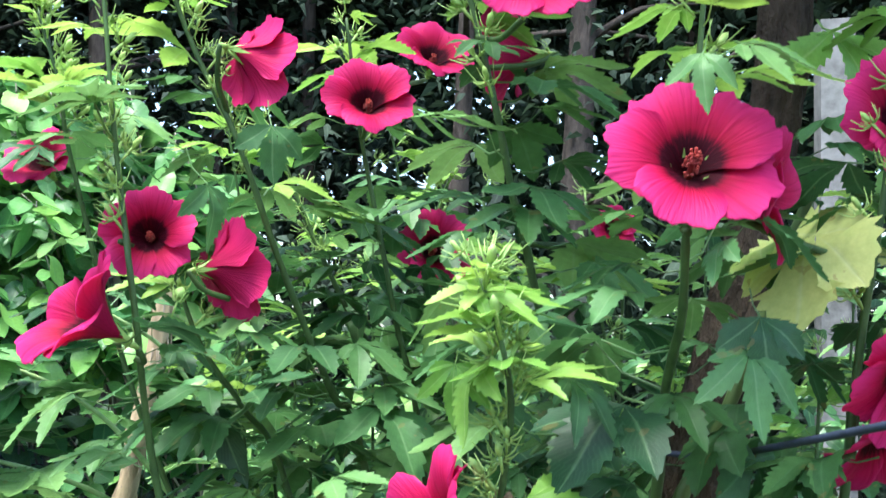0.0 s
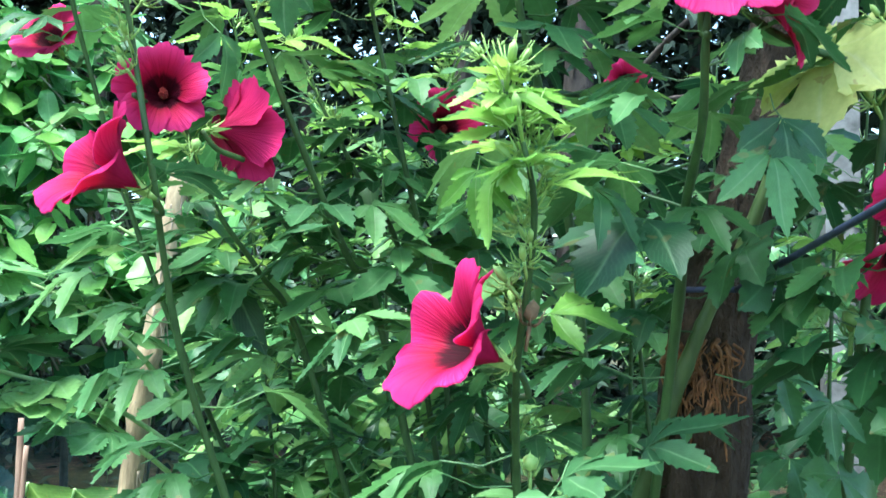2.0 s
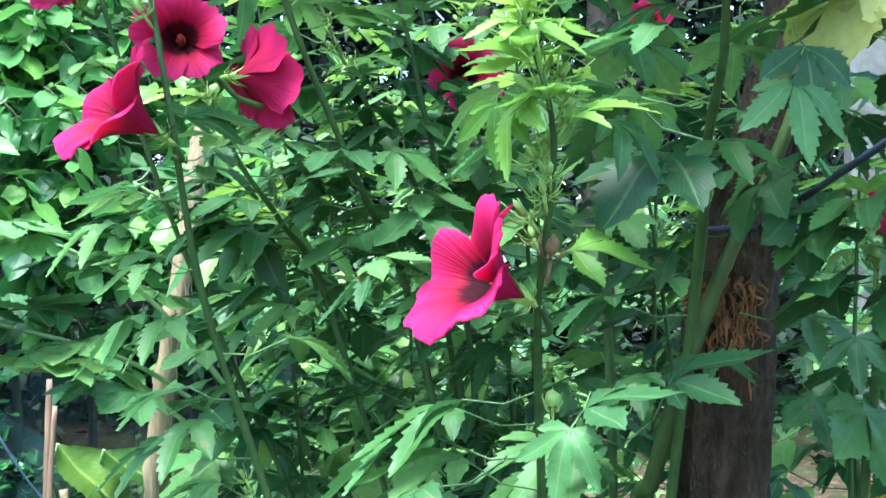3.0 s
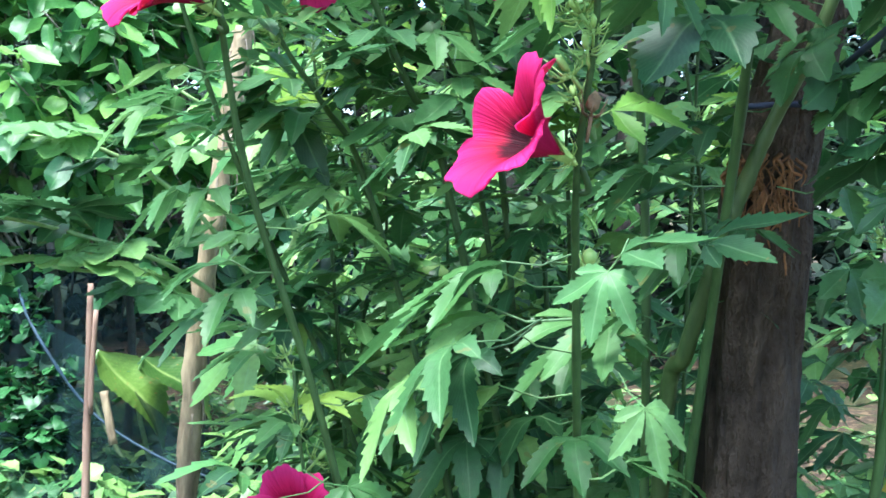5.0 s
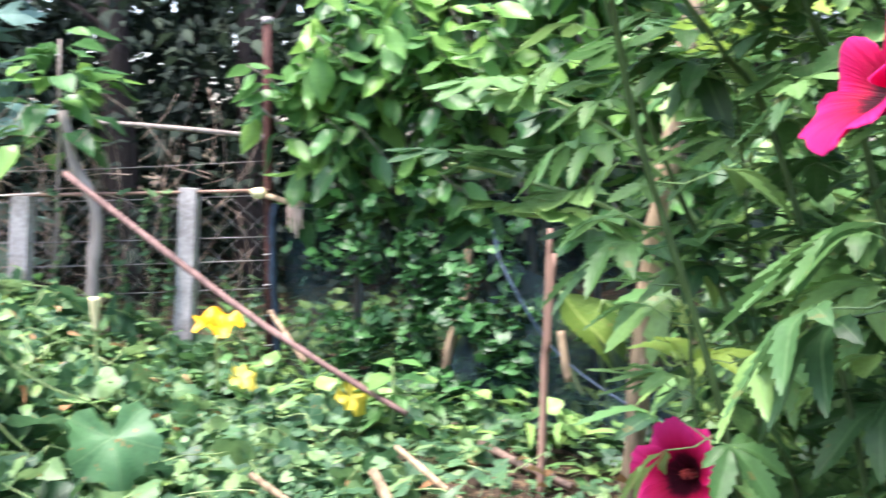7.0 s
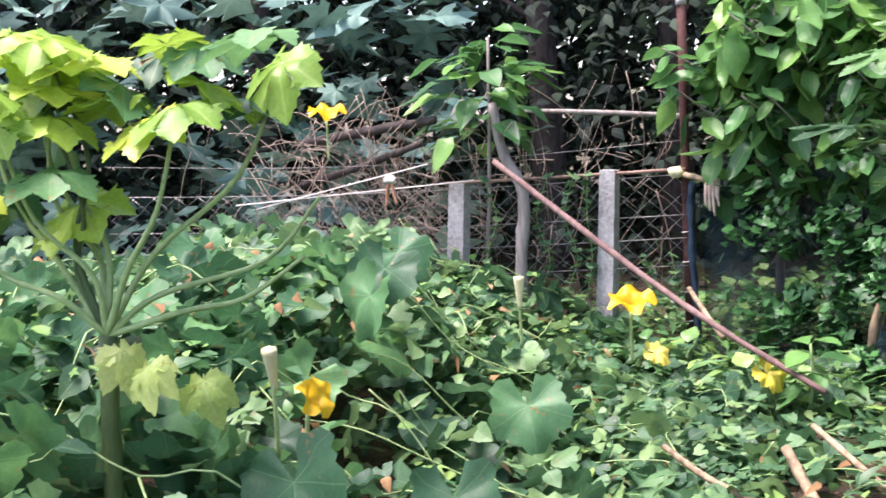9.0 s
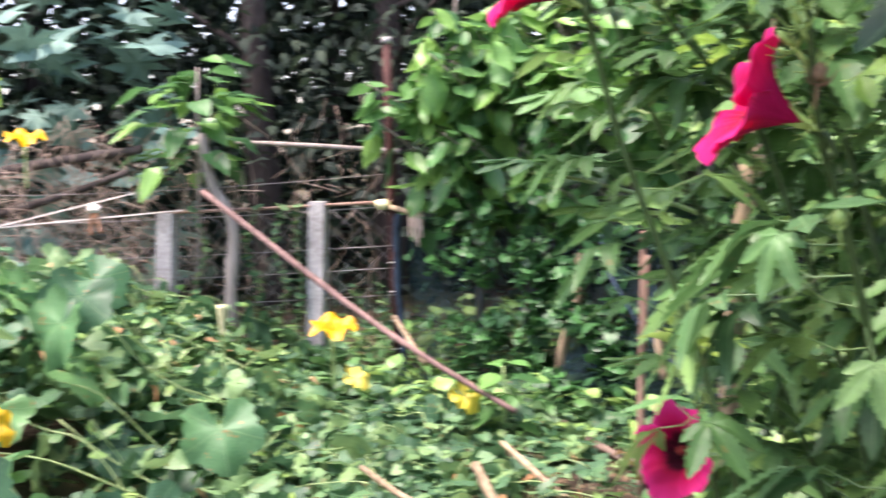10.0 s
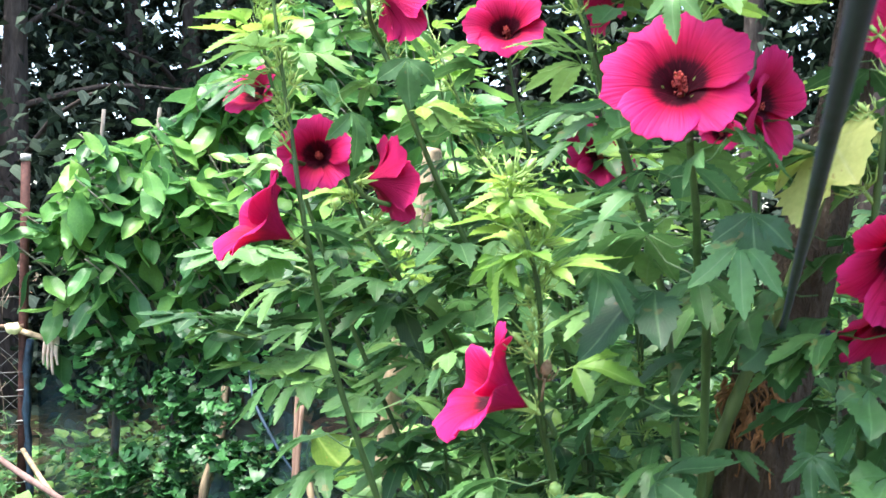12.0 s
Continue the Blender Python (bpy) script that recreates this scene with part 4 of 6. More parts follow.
def wooden_post():
    root = tagged(new("wooden_post"), "pale dry crooked wooden post with shaggy bark in the garden bed", "post")
    line = smooth_line([(-0.8, 3.1, 1.62), (-0.817, 3.092, 1.518), (-0.851, 3.072, 1.23), (-0.893, 3.051, 0.942), (-0.925, 3.03, 0.5), (-0.94, 3.02, 0.12)], 9)
    part("pole", tube(bmesh.new(), line, 0.023, 0.029, 14, 0.22, 2, 0.14), DRY_WOOD, root)
    r = random.Random(14)
    bm = bmesh.new()
    for i in range(90):
        c = r.choice(line[:-4])
        a = r.uniform(0, 6.28)
        out = Vector((math.cos(a), math.sin(a), 0))
        n = r.uniform(0.03, 0.14)
        c = c + out * 0.024
        tube(bm, smooth_line([c, c + out * 0.004 + Vector((r.uniform(-0.006, 0.006), 0, -n * 0.5)), c + out * r.uniform(0.002, 0.014) + Vector((-0.03 * n, 0, -n))], 3), r.uniform(0.0015, 0.004), 0.0008, 4, 0.3, i)
    part("bark_strip", bm, STRAW, root, "shaggy strips of loose grey bark", kind="stuff")


wooden_post()


def stake():
    root = tagged(new("bamboo_stake"), "thin reddish split bamboo stake in the soil", "stake")
    part("cane", tube(bmesh.new(), smooth_line([(-1.222, 3.09, 0.93), (-1.218, 3.06, 0.6), (-1.21, 3.02, 0.12)], 6), 0.008, 0.012, 7, 0.1, 3, 0.1), PINK_WOOD, root)
    part("splinter", tube(bmesh.new(), smooth_line([(-1.2, 3.075, 0.86), (-1.205, 3.06, 0.7), (-1.205, 3.05, 0.58)], 4), 0.007, 0.008, 6, 0.1, 4), PINK_WOOD, root)
    part("lath", tube(bmesh.new(), smooth_line([(-1.175, 3.07, 0.64), (-1.16, 3.06, 0.58), (-1.14, 3.05, 0.5)], 4), 0.011, 0.012, 6, 0.1, 5), DRY_WOOD, root, "short pale lath tied to the cane")


stake()
# added stem, coloured as the shaded gap between stalks and trunk
stick("dark_stump", [(0.262, 1.4, 1.12), (0.25, 1.4, 0.85), (0.235, 1.4, 0.5), (0.23, 1.4, 0.1)], 0.02, 0.03, GAP_SHADE, "near-black stem added for the shaded gap beside the tree trunk", "stump", 9, 0.2, 0.1, 31)
stick("fallen_branch", [(-1.75, 3.45, 0.21), (-1.5, 3.3, 0.19), (-1.16, 3.13, 0.175)], 0.016, 0.012, BROWN_WOOD, "brown bare branch lying on the soil by the net", "branch", seed=12)
stick("garden_stick", [(-1.93, 3.86, 0.78), (-1.92, 3.82, 0.6), (-1.955, 3.76, 0.4), (-1.96, 3.75, 0.12)], 0.014, 0.02, DRY_WOOD, "weathered crooked garden stick by the net", "stick", seed=6)
stick("fallen_pole", [(-3.376, 3.22, 1.05), (-2.9, 3.21, 0.805), (-2.45, 3.2, 0.58), (-2.1, 3.19, 0.43), (-1.78, 3.2, 0.3)], 0.0135, 0.01, POLE_WOOD, "long brown pole leaning down from the fence", "pole", seed=7)
stick("short_stick", [(-2.75, 3.7, 0.5), (-2.58, 3.6, 0.42), (-2.42, 3.5, 0.36)], 0.01, 0.012, DRY_WOOD, "short pale stick among the vines", "stick", seed=8)
stick("short_stick", [(-1.5, 2.6, 0.3), (-1.38, 2.55, 0.2), (-1.27, 2.5, 0.15)], 0.014, 0.016, DRY_WOOD, "pale cut stick lying on the soil", "stick", seed=9)
stick("short_stick", [(-1.62, 2.9, 0.28), (-1.3, 2.75, 0.2), (-1.0, 2.6, 0.16)], 0.009, 0.011, DRY_WOOD, "pale cut stick lying on the soil", "stick", seed=10)
stick("short_stick", [(-1.75, 2.4, 0.3), (-1.6, 2.4, 0.24), (-1.45, 2.42, 0.2)], 0.009, 0.011, DRY_WOOD, "pale cut stick lying on the soil", "stick", seed=11)

# ---- fence ----
FENCE_A, FENCE_U = Vector((-2.945, 3.93, 0)), Vector((-0.76, -0.65, 0)).normalized()


def fence_at(s, z, out=0.0):
    p = FENCE_A + FENCE_U * s + Vector((0.65, -0.76, 0)) * out
    return Vector((p.x, p.y, z))


def fence():
    root = tagged(new("wire_fence"), "sagging chain link fence with mixed old posts", "fence")
    part("rusty_post", tube(bmesh.new(), [fence_at(0, z) for z in (0.1, 0.5, 0.95, 1.3, 1.69)], 0.02, 0.02, 8, 0.03, 1), RUST, root, "dark rusty steel post")
    part("post_cap", tube(bmesh.new(), [fence_at(0, 1.67), fence_at(0, 1.7)], 0.024, 0.022, 8), CONCRETE, root, "pale worn cap")
    for s, z, r, lean in ((0.325, 0.985, 0.05, 0.05), (0.99, 0.955, 0.052, 0.06)):
        bm = bmesh.new()
        tube(bm, [fence_at(s + lean, 0.1), fence_at(s + lean * 0.5, 0.5), fence_at(s, z)], r * 1.15, r, 4, 0.05, int(s * 10))
        post = part("concrete_post", bm, CONCRETE, root, "pale grey concrete post")
        post.data.polygons.foreach_set("use_smooth", [False] * len(post.data.polygons))
    part("crooked_post", tube(bmesh.new(), smooth_line([fence_at(0.74, 0.1, 0.06), fence_at(0.72, 0.6, 0.06), fence_at(0.7, 0.9, 0.06), fence_at(0.78, 1.08, 0.06), fence_at(0.82, 1.3, 0.06)], 5), 0.032, 0.02, 8, 0.15, 5, 0.1), GREY_WOOD, root, "grey crooked wooden post")
    for z, sag, r, mat in ((0.975, 0.02, 0.008, PINK_WOOD), (0.955, 0.03, 0.0022, WIRE), (1.1, 0.05, 0.0014, WIRE), (0.78, 0.02, 0.0022, WIRE), (0.68, 0.02, 0.0022, WIRE), (0.56, 0.02, 0.0022, WIRE), (0.44, 0.02, 0.0022, WIRE)):
        pts = [fence_at(0.15 * i, z - sag * math.sin(math.pi * i / 18), 0.02) for i in range(19 if mat is WIRE else 8)]
        part("strand" if mat is WIRE else "rail", tube(bmesh.new(), pts, r, r, 5, 0.1, int(z * 100)), mat, root)
    for z0, z1, s0, s1 in ((0.97, 0.9, 0.9, 2.0), (1.05, 0.88, 1.1, 1.9)):
        part("cord", tube(bmesh.new(), [fence_at(s0 + (s1 - s0) * i / 6, z0 + (z1 - z0) * i / 6, 0.15) for i in range(7)], 0.0032, 0.0032, 5), PALE_WIRE, root, "pale taut cord")
    bm = bmesh.new()
    step, top, low = 0.055, 0.95, 0.2
    for k in range(int(2.7 / step)):
        s = 0.02 + k * step
        pts, side = [], (1 if k % 2 else -1)
        z = low
        while z < top:
            pts.append(fence_at(s + (step * 0.52 if side > 0 else -step * 0.52), z, 0.01 * side))
            z += step * 0.9
            side = -side
        tube(bm, pts, 0.0021, 0.0021, 3)
    part("chain_link", bm, MESH_WIRE, root, "rusty diamond wire mesh", kind="stuff")
    bm = bmesh.new()
    for k in range(4):
        z = 0.3 + 0.13 * k
        tube(bm, [Vector((-2.945 + 0.024 * math.cos(a), 3.93 + 0.024 * math.sin(a), z + 0.003 * a)) for a in [0.5 * i for i in range(14)]], 0.003, 0.003, 4)
    part("tie_wire", bm, PALE_WIRE, root, "pale wire ties")
    part("back_rail", tube(bmesh.new(), smooth_line([(-3.9, 3.85, 1.27), (-3.6, 4.1, 1.24), (-3.3, 4.4, 1.2)], 4), 0.011, 0.013, 6, 0.15, 3), GREY_WOOD, root, "brown wooden rail")
    return root


fence()


def tied_rag():
    root = tagged(new("tied_rag"), "faded pink rag tied to a short stick on the post", "rag")
    p = Vector((-2.945, 3.9, 0.955))
    q = Vector((-2.74, 3.86, 0.925))
    part("stick", tube(bmesh.new(), [p, p.lerp(q, 0.5), q], 0.012, 0.012, 7, 0.1), DRY_WOOD, root)
    bm = bmesh.new()
    blob(bm, p + Vector((-0.01, -0.02, 0.01)), (0.035, 0.03, 0.025), 4, 0.5)
    part("knot", bm, CREAM, root, "pale knotted cloth")
    bm = bmesh.new()
    for i, dx in enumerate((-0.03, -0.012, 0.006, 0.024)):
        tube(bm, smooth_line([q + Vector((dx, 0, 0.015)), q + Vector((dx * 1.1, -0.012, -0.05)), q + Vector((dx * 1.3, -0.006, -0.1 - 0.02 * (i % 3)))], 4), 0.011, 0.004, 6, 0.3, i)
    part("cloth", bm, RAG, root, "hanging strips of faded cloth")


tied_rag()


def shade_net():
    root = tagged(new("shade_net"), "dark blue-green shade net hung along the bed", "net")

    def sheet(name, corners, nx, nz, wave, seed):
        a, b, c, d = (Vector(q) for q in corners)
        bm = bmesh.new()
        grid = []
        for j in range(nz + 1):
            row = []
            for i in range(nx + 1):
                u, v = i / nx, j / nz
                p = a.lerp(b, u).lerp(d.lerp(c, u), v)
                p.y += wave * noise.noise(Vector((u * 9, v * 2, seed)))
                row.append(bm.verts.new(p))
            grid.append(row)
        for j in range(nz):
            for i in range(nx):
                bm.faces.new((grid[j][i], grid[j][i + 1], grid[j + 1][i + 1], grid[j + 1][i]))
        return part(name, bm, NET, root)

    sheet("net_sheet", ((-2.9, 3.98, 0.1), (-0.3, 4.15, 0.1), (-0.3, 4.15, 1.0), (-2.9, 3.98, 0.97)), 60, 14, 0.12, 1)
    hem = smooth_line([(-1.77, 3.76, 0.86), (-1.585, 3.5, 0.753), (-1.4, 3.48, 0.517), (-1.16, 3.44, 0.384), (-0.916, 3.4, 0.314)], 6)
    part("hem", tube(bmesh.new(), hem, 0.005, 0.004, 6, 0.3, 2), HEM, root, "blue corded hem of the loose net")
    edge = [Vector((-2.905 + 0.012 * math.sin(7 * z), 3.92, z)) for z in [0.14 + 0.06 * i for i in range(14)]]
    part("hem", tube(bmesh.new(), edge, 0.014, 0.016, 6, 0.4, 3), HEM, root, "blue corded hem beside the steel post")
    sheet("loose_net", ((-1.95, 3.6, 0.12), (-0.85, 3.42, 0.12), (-0.9, 3.42, 0.33), (-1.77, 3.77, 0.84)), 30, 10, 0.06, 5)


shade_net()

# ---- shrubs, ivy and undergrowth ----


def leafy_shrub():
    """A dense shrub leaning over the net, its twigs ending in rosettes of ovate leaves."""
    root = tagged(new("leafy_shrub"), "dense green shrub with large ovate leaves spilling over the net", "shrub")
    r = random.Random(21)
    bm = bmesh.new()
    poses = []
    for i in range(270):
        u = r.random()
        x = -2.85 + 1.95 * u
        top = 1.5 + 0.9 * min(1, u * 1.9) - 0.5 * max(0, u - 0.7) / 0.3
        z = 0.95 + (top - 0.95) * r.random() ** 0.7
        y = 3.95 + 0.35 * r.random() - 0.38 * math.sin(math.pi * min(1, (z - 0.8) / 1.3)) * r.random()
        tip = Vector((x, y, z))
        root_p = Vector((x + r.uniform(-0.1, 0.2), 4.15, max(0.6, z - r.uniform(0.2, 0.5))))
        tube(bm, smooth_line([root_p, root_p.lerp(tip, 0.6) + Vector((0, 0, 0.03)), tip], 3), 0.006, 0.003, 4)
        d = (tip - root_p).normalized()
        for k in range(r.randint(6, 10)):
            a = 2.4 * k + r.uniform(-0.3, 0.3)
            w = Vector((math.cos(a), math.sin(a) * 0.8 - 0.35, r.uniform(-0.35, 0.5)))
            base = tip.lerp(root_p, 0.06 * k) - w * 0.01
            sc = r.uniform(0.55, 1.2)
            poses.append(Matrix.Translation(base) @ turn_to(w, r.uniform(-0.5, 0.5), r.uniform(-0.6, 0.1)) @ Matrix.Scale(sc, 4))
    part("twig", bm, GREY_WOOD, root, kind="stuff")
    shapes = [heart(0.17, 0.3, 8, 0.02, 0.23, 0.04, 0.54, 0.09, 0.35), heart(0.185, 0.45, 8, 0.02, 0.25, 0.04, 0.56, 0.12, 0.25), heart(0.145, 0.2, 7, 0.015, 0.26, 0.04, 0.52, 0.07, 0.45), heart(0.16, 0.6, 8, 0.02, 0.24, 0.05, 0.55, 0.14, 0.3)]
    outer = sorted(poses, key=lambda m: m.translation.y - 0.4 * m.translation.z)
    meshes = [s.mesh("leaf", SHRUB_ONE) for s in shapes]
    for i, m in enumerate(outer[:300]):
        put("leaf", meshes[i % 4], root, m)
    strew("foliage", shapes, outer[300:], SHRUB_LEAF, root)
    bm = bmesh.new()
    for i in range(7):
        x = -2.7 + 0.28 * i
        tube(bm, smooth_line([(x, 4.2, 0.1), (x + 0.03, 4.2, 0.7), (x - 0.04, 4.15, 1.4), (x + 0.02, 4.1, 1.9)], 4), 0.02, 0.008, 6, 0.1, i)
    part("branch", bm, GREY_WOOD, root, kind="stuff")


leafy_shrub()


def ivy():
    r = random.Random(31)
    poses = []
    for i in range(2600):
        c = r.choice(((-2.35, 0.55, 0.33), (-2.1, 0.7, 0.35), (-1.85, 0.4, 0.25), (-1.6, 0.35, 0.22), (-2.2, 0.35, 0.3), (-1.75, 0.55, 0.3)))
        x, z = r.gauss(c[0], 0.16), r.gauss(c[1], c[2] * 0.55)
        if z < 0.16 or z > 1.05 or x < -2.75 or noise.noise(Vector((x * 6, 0, z * 6))) < -0.08:
            continue
        y = (3.88 if x < -1.95 else 3.6 + 0.25 * z) - r.uniform(0, 0.12)
        w = Vector((r.uniform(-0.9, 0.9), -0.55, r.uniform(-0.9, 0.3)))
        poses.append(Matrix.Translation((x, y, z)) @ turn_to(w, r.uniform(-0.9, 0.9), r.uniform(-0.3, 0.8)) @ Matrix.Scale(r.uniform(0.45, 1.2), 4))
    ob = strew("ivy", [lobed_disc(0.036, 3, 0.3, 0.2, 1, fine=4, rings=(0.0, 0.6, 1.0)), lobed_disc(0.032, 5, 0.25, 0.2, 2, fine=4, rings=(0.0, 0.6, 1.0))], poses, IVY_LEAF, None, "dark green ivy climbing the shade net", "ivy", kind="stuff")


ivy()


def lobed_branch():
    """A long pale-stalked branch with pinnate, lobed leaves reaching out of the shrub."""
    root = tagged(new("leafy_branch"), "arching pale branches with light green lobed leaves", "branch")
    r = random.Random(41)
    leafmesh = palmate([(0, 0.15, 0.034), (42, 0.13, 0.03), (-42, 0.13, 0.03), (82, 0.09, 0.024), (-82, 0.09, 0.024)], 0.05, 0.2, 50).mesh("leaf", HIB_LEAF)
    for pts in ([(-0.75, 3.0, 0.85), (-0.9, 2.8, 1.0), (-1.1, 2.6, 1.09), (-1.22, 2.5, 1.12)], [(-0.7, 3.0, 0.9), (-0.85, 2.8, 1.15), (-1.0, 2.65, 1.27), (-1.16, 2.55, 1.3)], [(-0.7, 3.05, 0.7), (-0.82, 2.85, 0.88), (-0.95, 2.7, 0.97), (-1.1, 2.6, 1.0)], [(-0.6, 3.0, 1.0), (-0.7, 2.8, 1.3), (-0.85, 2.7, 1.42)]):
        line = smooth_line(pts, 6)
        part("twig", tube(bmesh.new(), line, 0.007, 0.004, 6), PALE_STEM, root, "pale green twig")
        for k in range(7):
            p = line[-1 - k * 2]
            a = 2.2 * k + r.uniform(0, 1)
            w = Vector((math.cos(a) - 0.3, math.sin(a) - 0.4, r.uniform(-0.2, 0.3)))
            put("leaf", leafmesh, root, Matrix.Translation(p) @ turn_to(w, r.uniform(-0.4, 0.4), r.uniform(-0.3, 0.3)) @ Matrix.Scale(r.uniform(0.85, 1.3), 4))
    trunk = [(-0.55, 3.1, 0.12), (-0.62, 3.05, 0.6), (-0.68, 3.02, 0.9), (-0.62, 3.0, 1.1)]
    part("main_stem", tube(bmesh.new(), smooth_line(trunk, 5), 0.015, 0.008, 7), PALE_STEM, root, "pale green stem")


lobed_branch()


def undergrowth():
    r = random.Random(51)
    poses = []
    for i in range(2900):
        y = r.uniform(1.6, 3.7)
        x = r.uniform(-0.22 * y, 0.62 * y)
        z = r.uniform(0.15, 1.0 + 0.22 * (y - 1.6)) if r.random() < 0.92 else r.uniform(0.9, 1.6)
        if (x > 0.33 * y and z < 1.0) or (x > 0.06 * y and z < 1.25 and r.random() < (0.9 if 0.1 * y < x < 0.26 * y else 0.6)):
            continue
        a = r.uniform(0, 6.28)
        w = Vector((math.cos(a), math.sin(a), r.uniform(-0.4, 0.4)))
        poses.append(Matrix.Translation((x, y, z)) @ turn_to(w, r.uniform(-0.6, 0.6), r.uniform(-0.6, 0.3)) @ Matrix.Scale(r.uniform(0.6, 1.1), 4))
    strew("undergrowth", [*PLAIN_LEAVES, heart(0.08, 0.3, 4)], poses, FILL_LEAF, None, "mixed green undergrowth behind the hibiscus", "undergrowth", kind="stuff")


undergrowth()

# ---- squash patch ----


def patch_height(x, y):
    s = (x - FENCE_A.x) * FENCE_U.x + (y - FENCE_A.y) * FENCE_U.y
    rise = min(1.0, max(-0.3, (s - 0.4) / 0.8))
    mound = 0.16 * math.exp(-((x - -2.30) ** 2 + (y - 1.74) ** 2) / 0.18)
    return GROUND + 0.2 + mound + 0.42 * rise + 0.1 * noise.noise(Vector((x * 1.5, y * 1.5, 8))) + 0.1 * noise.noise(Vector((x * 5, y * 5, 2)))


def squash_patch():
    r = random.Random(61)
    root = tagged(new("squash_vine"), "sprawling squash vines with broad mottled leaves", "squash vine")
    poses, small = [], []
    n = 0
    while n < 7000:
        x, y = r.uniform(-4.6, -0.75), r.uniform(-0.35, 3.7)
        if y < 0.15 + 0.45 * noise.noise(Vector((x * 1.3, 4, 0))) or x > -0.95 + 0.3 * noise.noise(Vector((y * 2.1, 7, 0))):
            continue
        if (y > 2.35 and x > -1.55) or (y - 3.93) * 0.76 > (x + 2.945) * 0.65 + 0.05:
            continue
        if math.hypot(x - 0.2, y) < 1.1:
            continue
        if noise.noise(Vector((x * 3.1, y * 3.1, 11))) < -0.2 and r.random() < 0.8:
            continue
        n += 1
        z = max(GROUND + 0.03, patch_height(x, y) - r.random() ** 1.2 * 0.33)
        a = r.uniform(0, 6.28)
        w = Vector((math.cos(a), math.sin(a), r.uniform(-0.35, 0.15)))
        m = Matrix.Translation((x, y, z)) @ turn_to(w, r.uniform(-0.9, 0.9), r.uniform(-0.7, 0.6))
        if r.random() < 0.25:
            poses.append(m @ Matrix.Scale(r.uniform(0.5, 1.25), 4))
        else:
            small.append(m @ Matrix.Scale(r.uniform(0.5, 1.15), 4))
    for x, y, z, wx, wy, sc in ((-1.35, 1.02, 0.6, 0.6, -0.5, 1.25), (-1.55, 0.98, 0.64, -0.3, -0.6, 1.1), (-1.75, 0.95, 0.7, -0.6, -0.2, 1.05), (-1.45, 1.65, 0.6, 0.6, -0.4, 1.05), (-2.1, 1.75, 0.84, 0.4, -0.5, 1.1), (-1.95, 1.6, 0.8, -0.2, -0.6, 1.2), (-2.25, 1.9, 0.86, 0.7, 0.2, 1.1), (-1.2, 1.25, 0.55, 0.5, -0.3, 1.0)):
        poses.append(Matrix.Translation((x, y, z)) @ turn_to((wx, wy, -0.35), r.uniform(-0.6, 0.6), r.uniform(-0.5, 0.0)) @ Matrix.Scale(sc, 4))
    broad = [lobed_disc(0.1, 5, 0.2, 0.45, k, toothed=0.05, ruffle=0.1) for k in range(3)]
    near = sorted(poses, key=lambda m: math.hypot(m.translation.x + 1.2, m.translation.y - 1.0) - 2 * m.translation.z)
    meshes = [s.mesh("leaf", SQUASH_ONE) for s in broad]
    for i, m in enumerate(near[:300]):
        put("leaf", meshes[i % 3], root, m)
    strew("broad_leaves", broad, near[300:], SQUASH_LEAF, root)
    for i in range(900):
        x, y = r.uniform(-2.8, -0.5), r.uniform(2.2, 3.95)
        w = Vector((r.uniform(-1, 1), r.uniform(-1, 1), r.uniform(-0.2, 0.5)))
        small.append(Matrix.Translation((x, y, GROUND + r.uniform(0.02, 0.12))) @ turn_to(w, r.uniform(-0.6, 0.6)) @ Matrix.Scale(r.uniform(0.4, 0.9), 4))
    strew("small_leaves", [lobed_disc(0.045, 3, 0.25, 0.3, 7, fine=4, rings=(0.0, 0.6, 1.0)), heart(0.07, 0.3, 4), lobed_disc(0.055, 5, 0.2, 0.3, 9, fine=4, rings=(0.0, 0.6, 1.0))], small, SQUASH_LEAF, root)
    tiny = []
    while len(tiny) < 2300:
        x, y = r.uniform(-3.4, -0.9), r.uniform(0.5, 3.5)
        if math.hypot(x - 0.2, y) < 1.1 or noise.noise(Vector((x * 2.3, y * 2.3, 5))) < -0.1 or noise.noise(Vector((x * 3.1, y * 3.1, 11))) < -0.2:
            continue
        w = Vector((r.uniform(-1, 1), r.uniform(-1, 1), r.uniform(-0.3, 0.6)))
        z = patch_height(x, y) if x < -1.55 or y < 2.35 else GROUND + 0.08
        tiny.append(Matrix.Translation((x, y, z + r.uniform(-0.12, 0.03))) @ turn_to(w, r.uniform(-0.8, 0.8)) @ Matrix.Scale(r.uniform(0.5, 1.3), 4))
    strew("weed_leaves", [low_leaf(0.045, 0.34, 0.4), low_leaf(0.06, 0.16, 0.5), low_leaf(0.035, 0.45, 0.3)], tiny, FILL_LEAF, root)
    bm = bmesh.new()
    for i in range(70):
        x, y = r.uniform(-3.6, -1.0), r.uniform(0.6, 3.2)
        a = r.uniform(0, 6.28)
        pts = [Vector((x + math.cos(a) * 0.13 * k + r.uniform(-0.03, 0.03), y + math.sin(a) * 0.13 * k, 0)) for k in range(5)]
        for p in pts:
            p.z = patch_height(p.x, p.y) + r.uniform(-0.06, 0.04)
        if min(math.hypot(p.x - 0.2, p.y) for p in pts) > 1.1:
            tube(bm, smooth_line(pts, 3), 0.0024, 0.002, 4)
    part("vines", bm, PALE_STEM, root, kind="stuff")
    dead = []
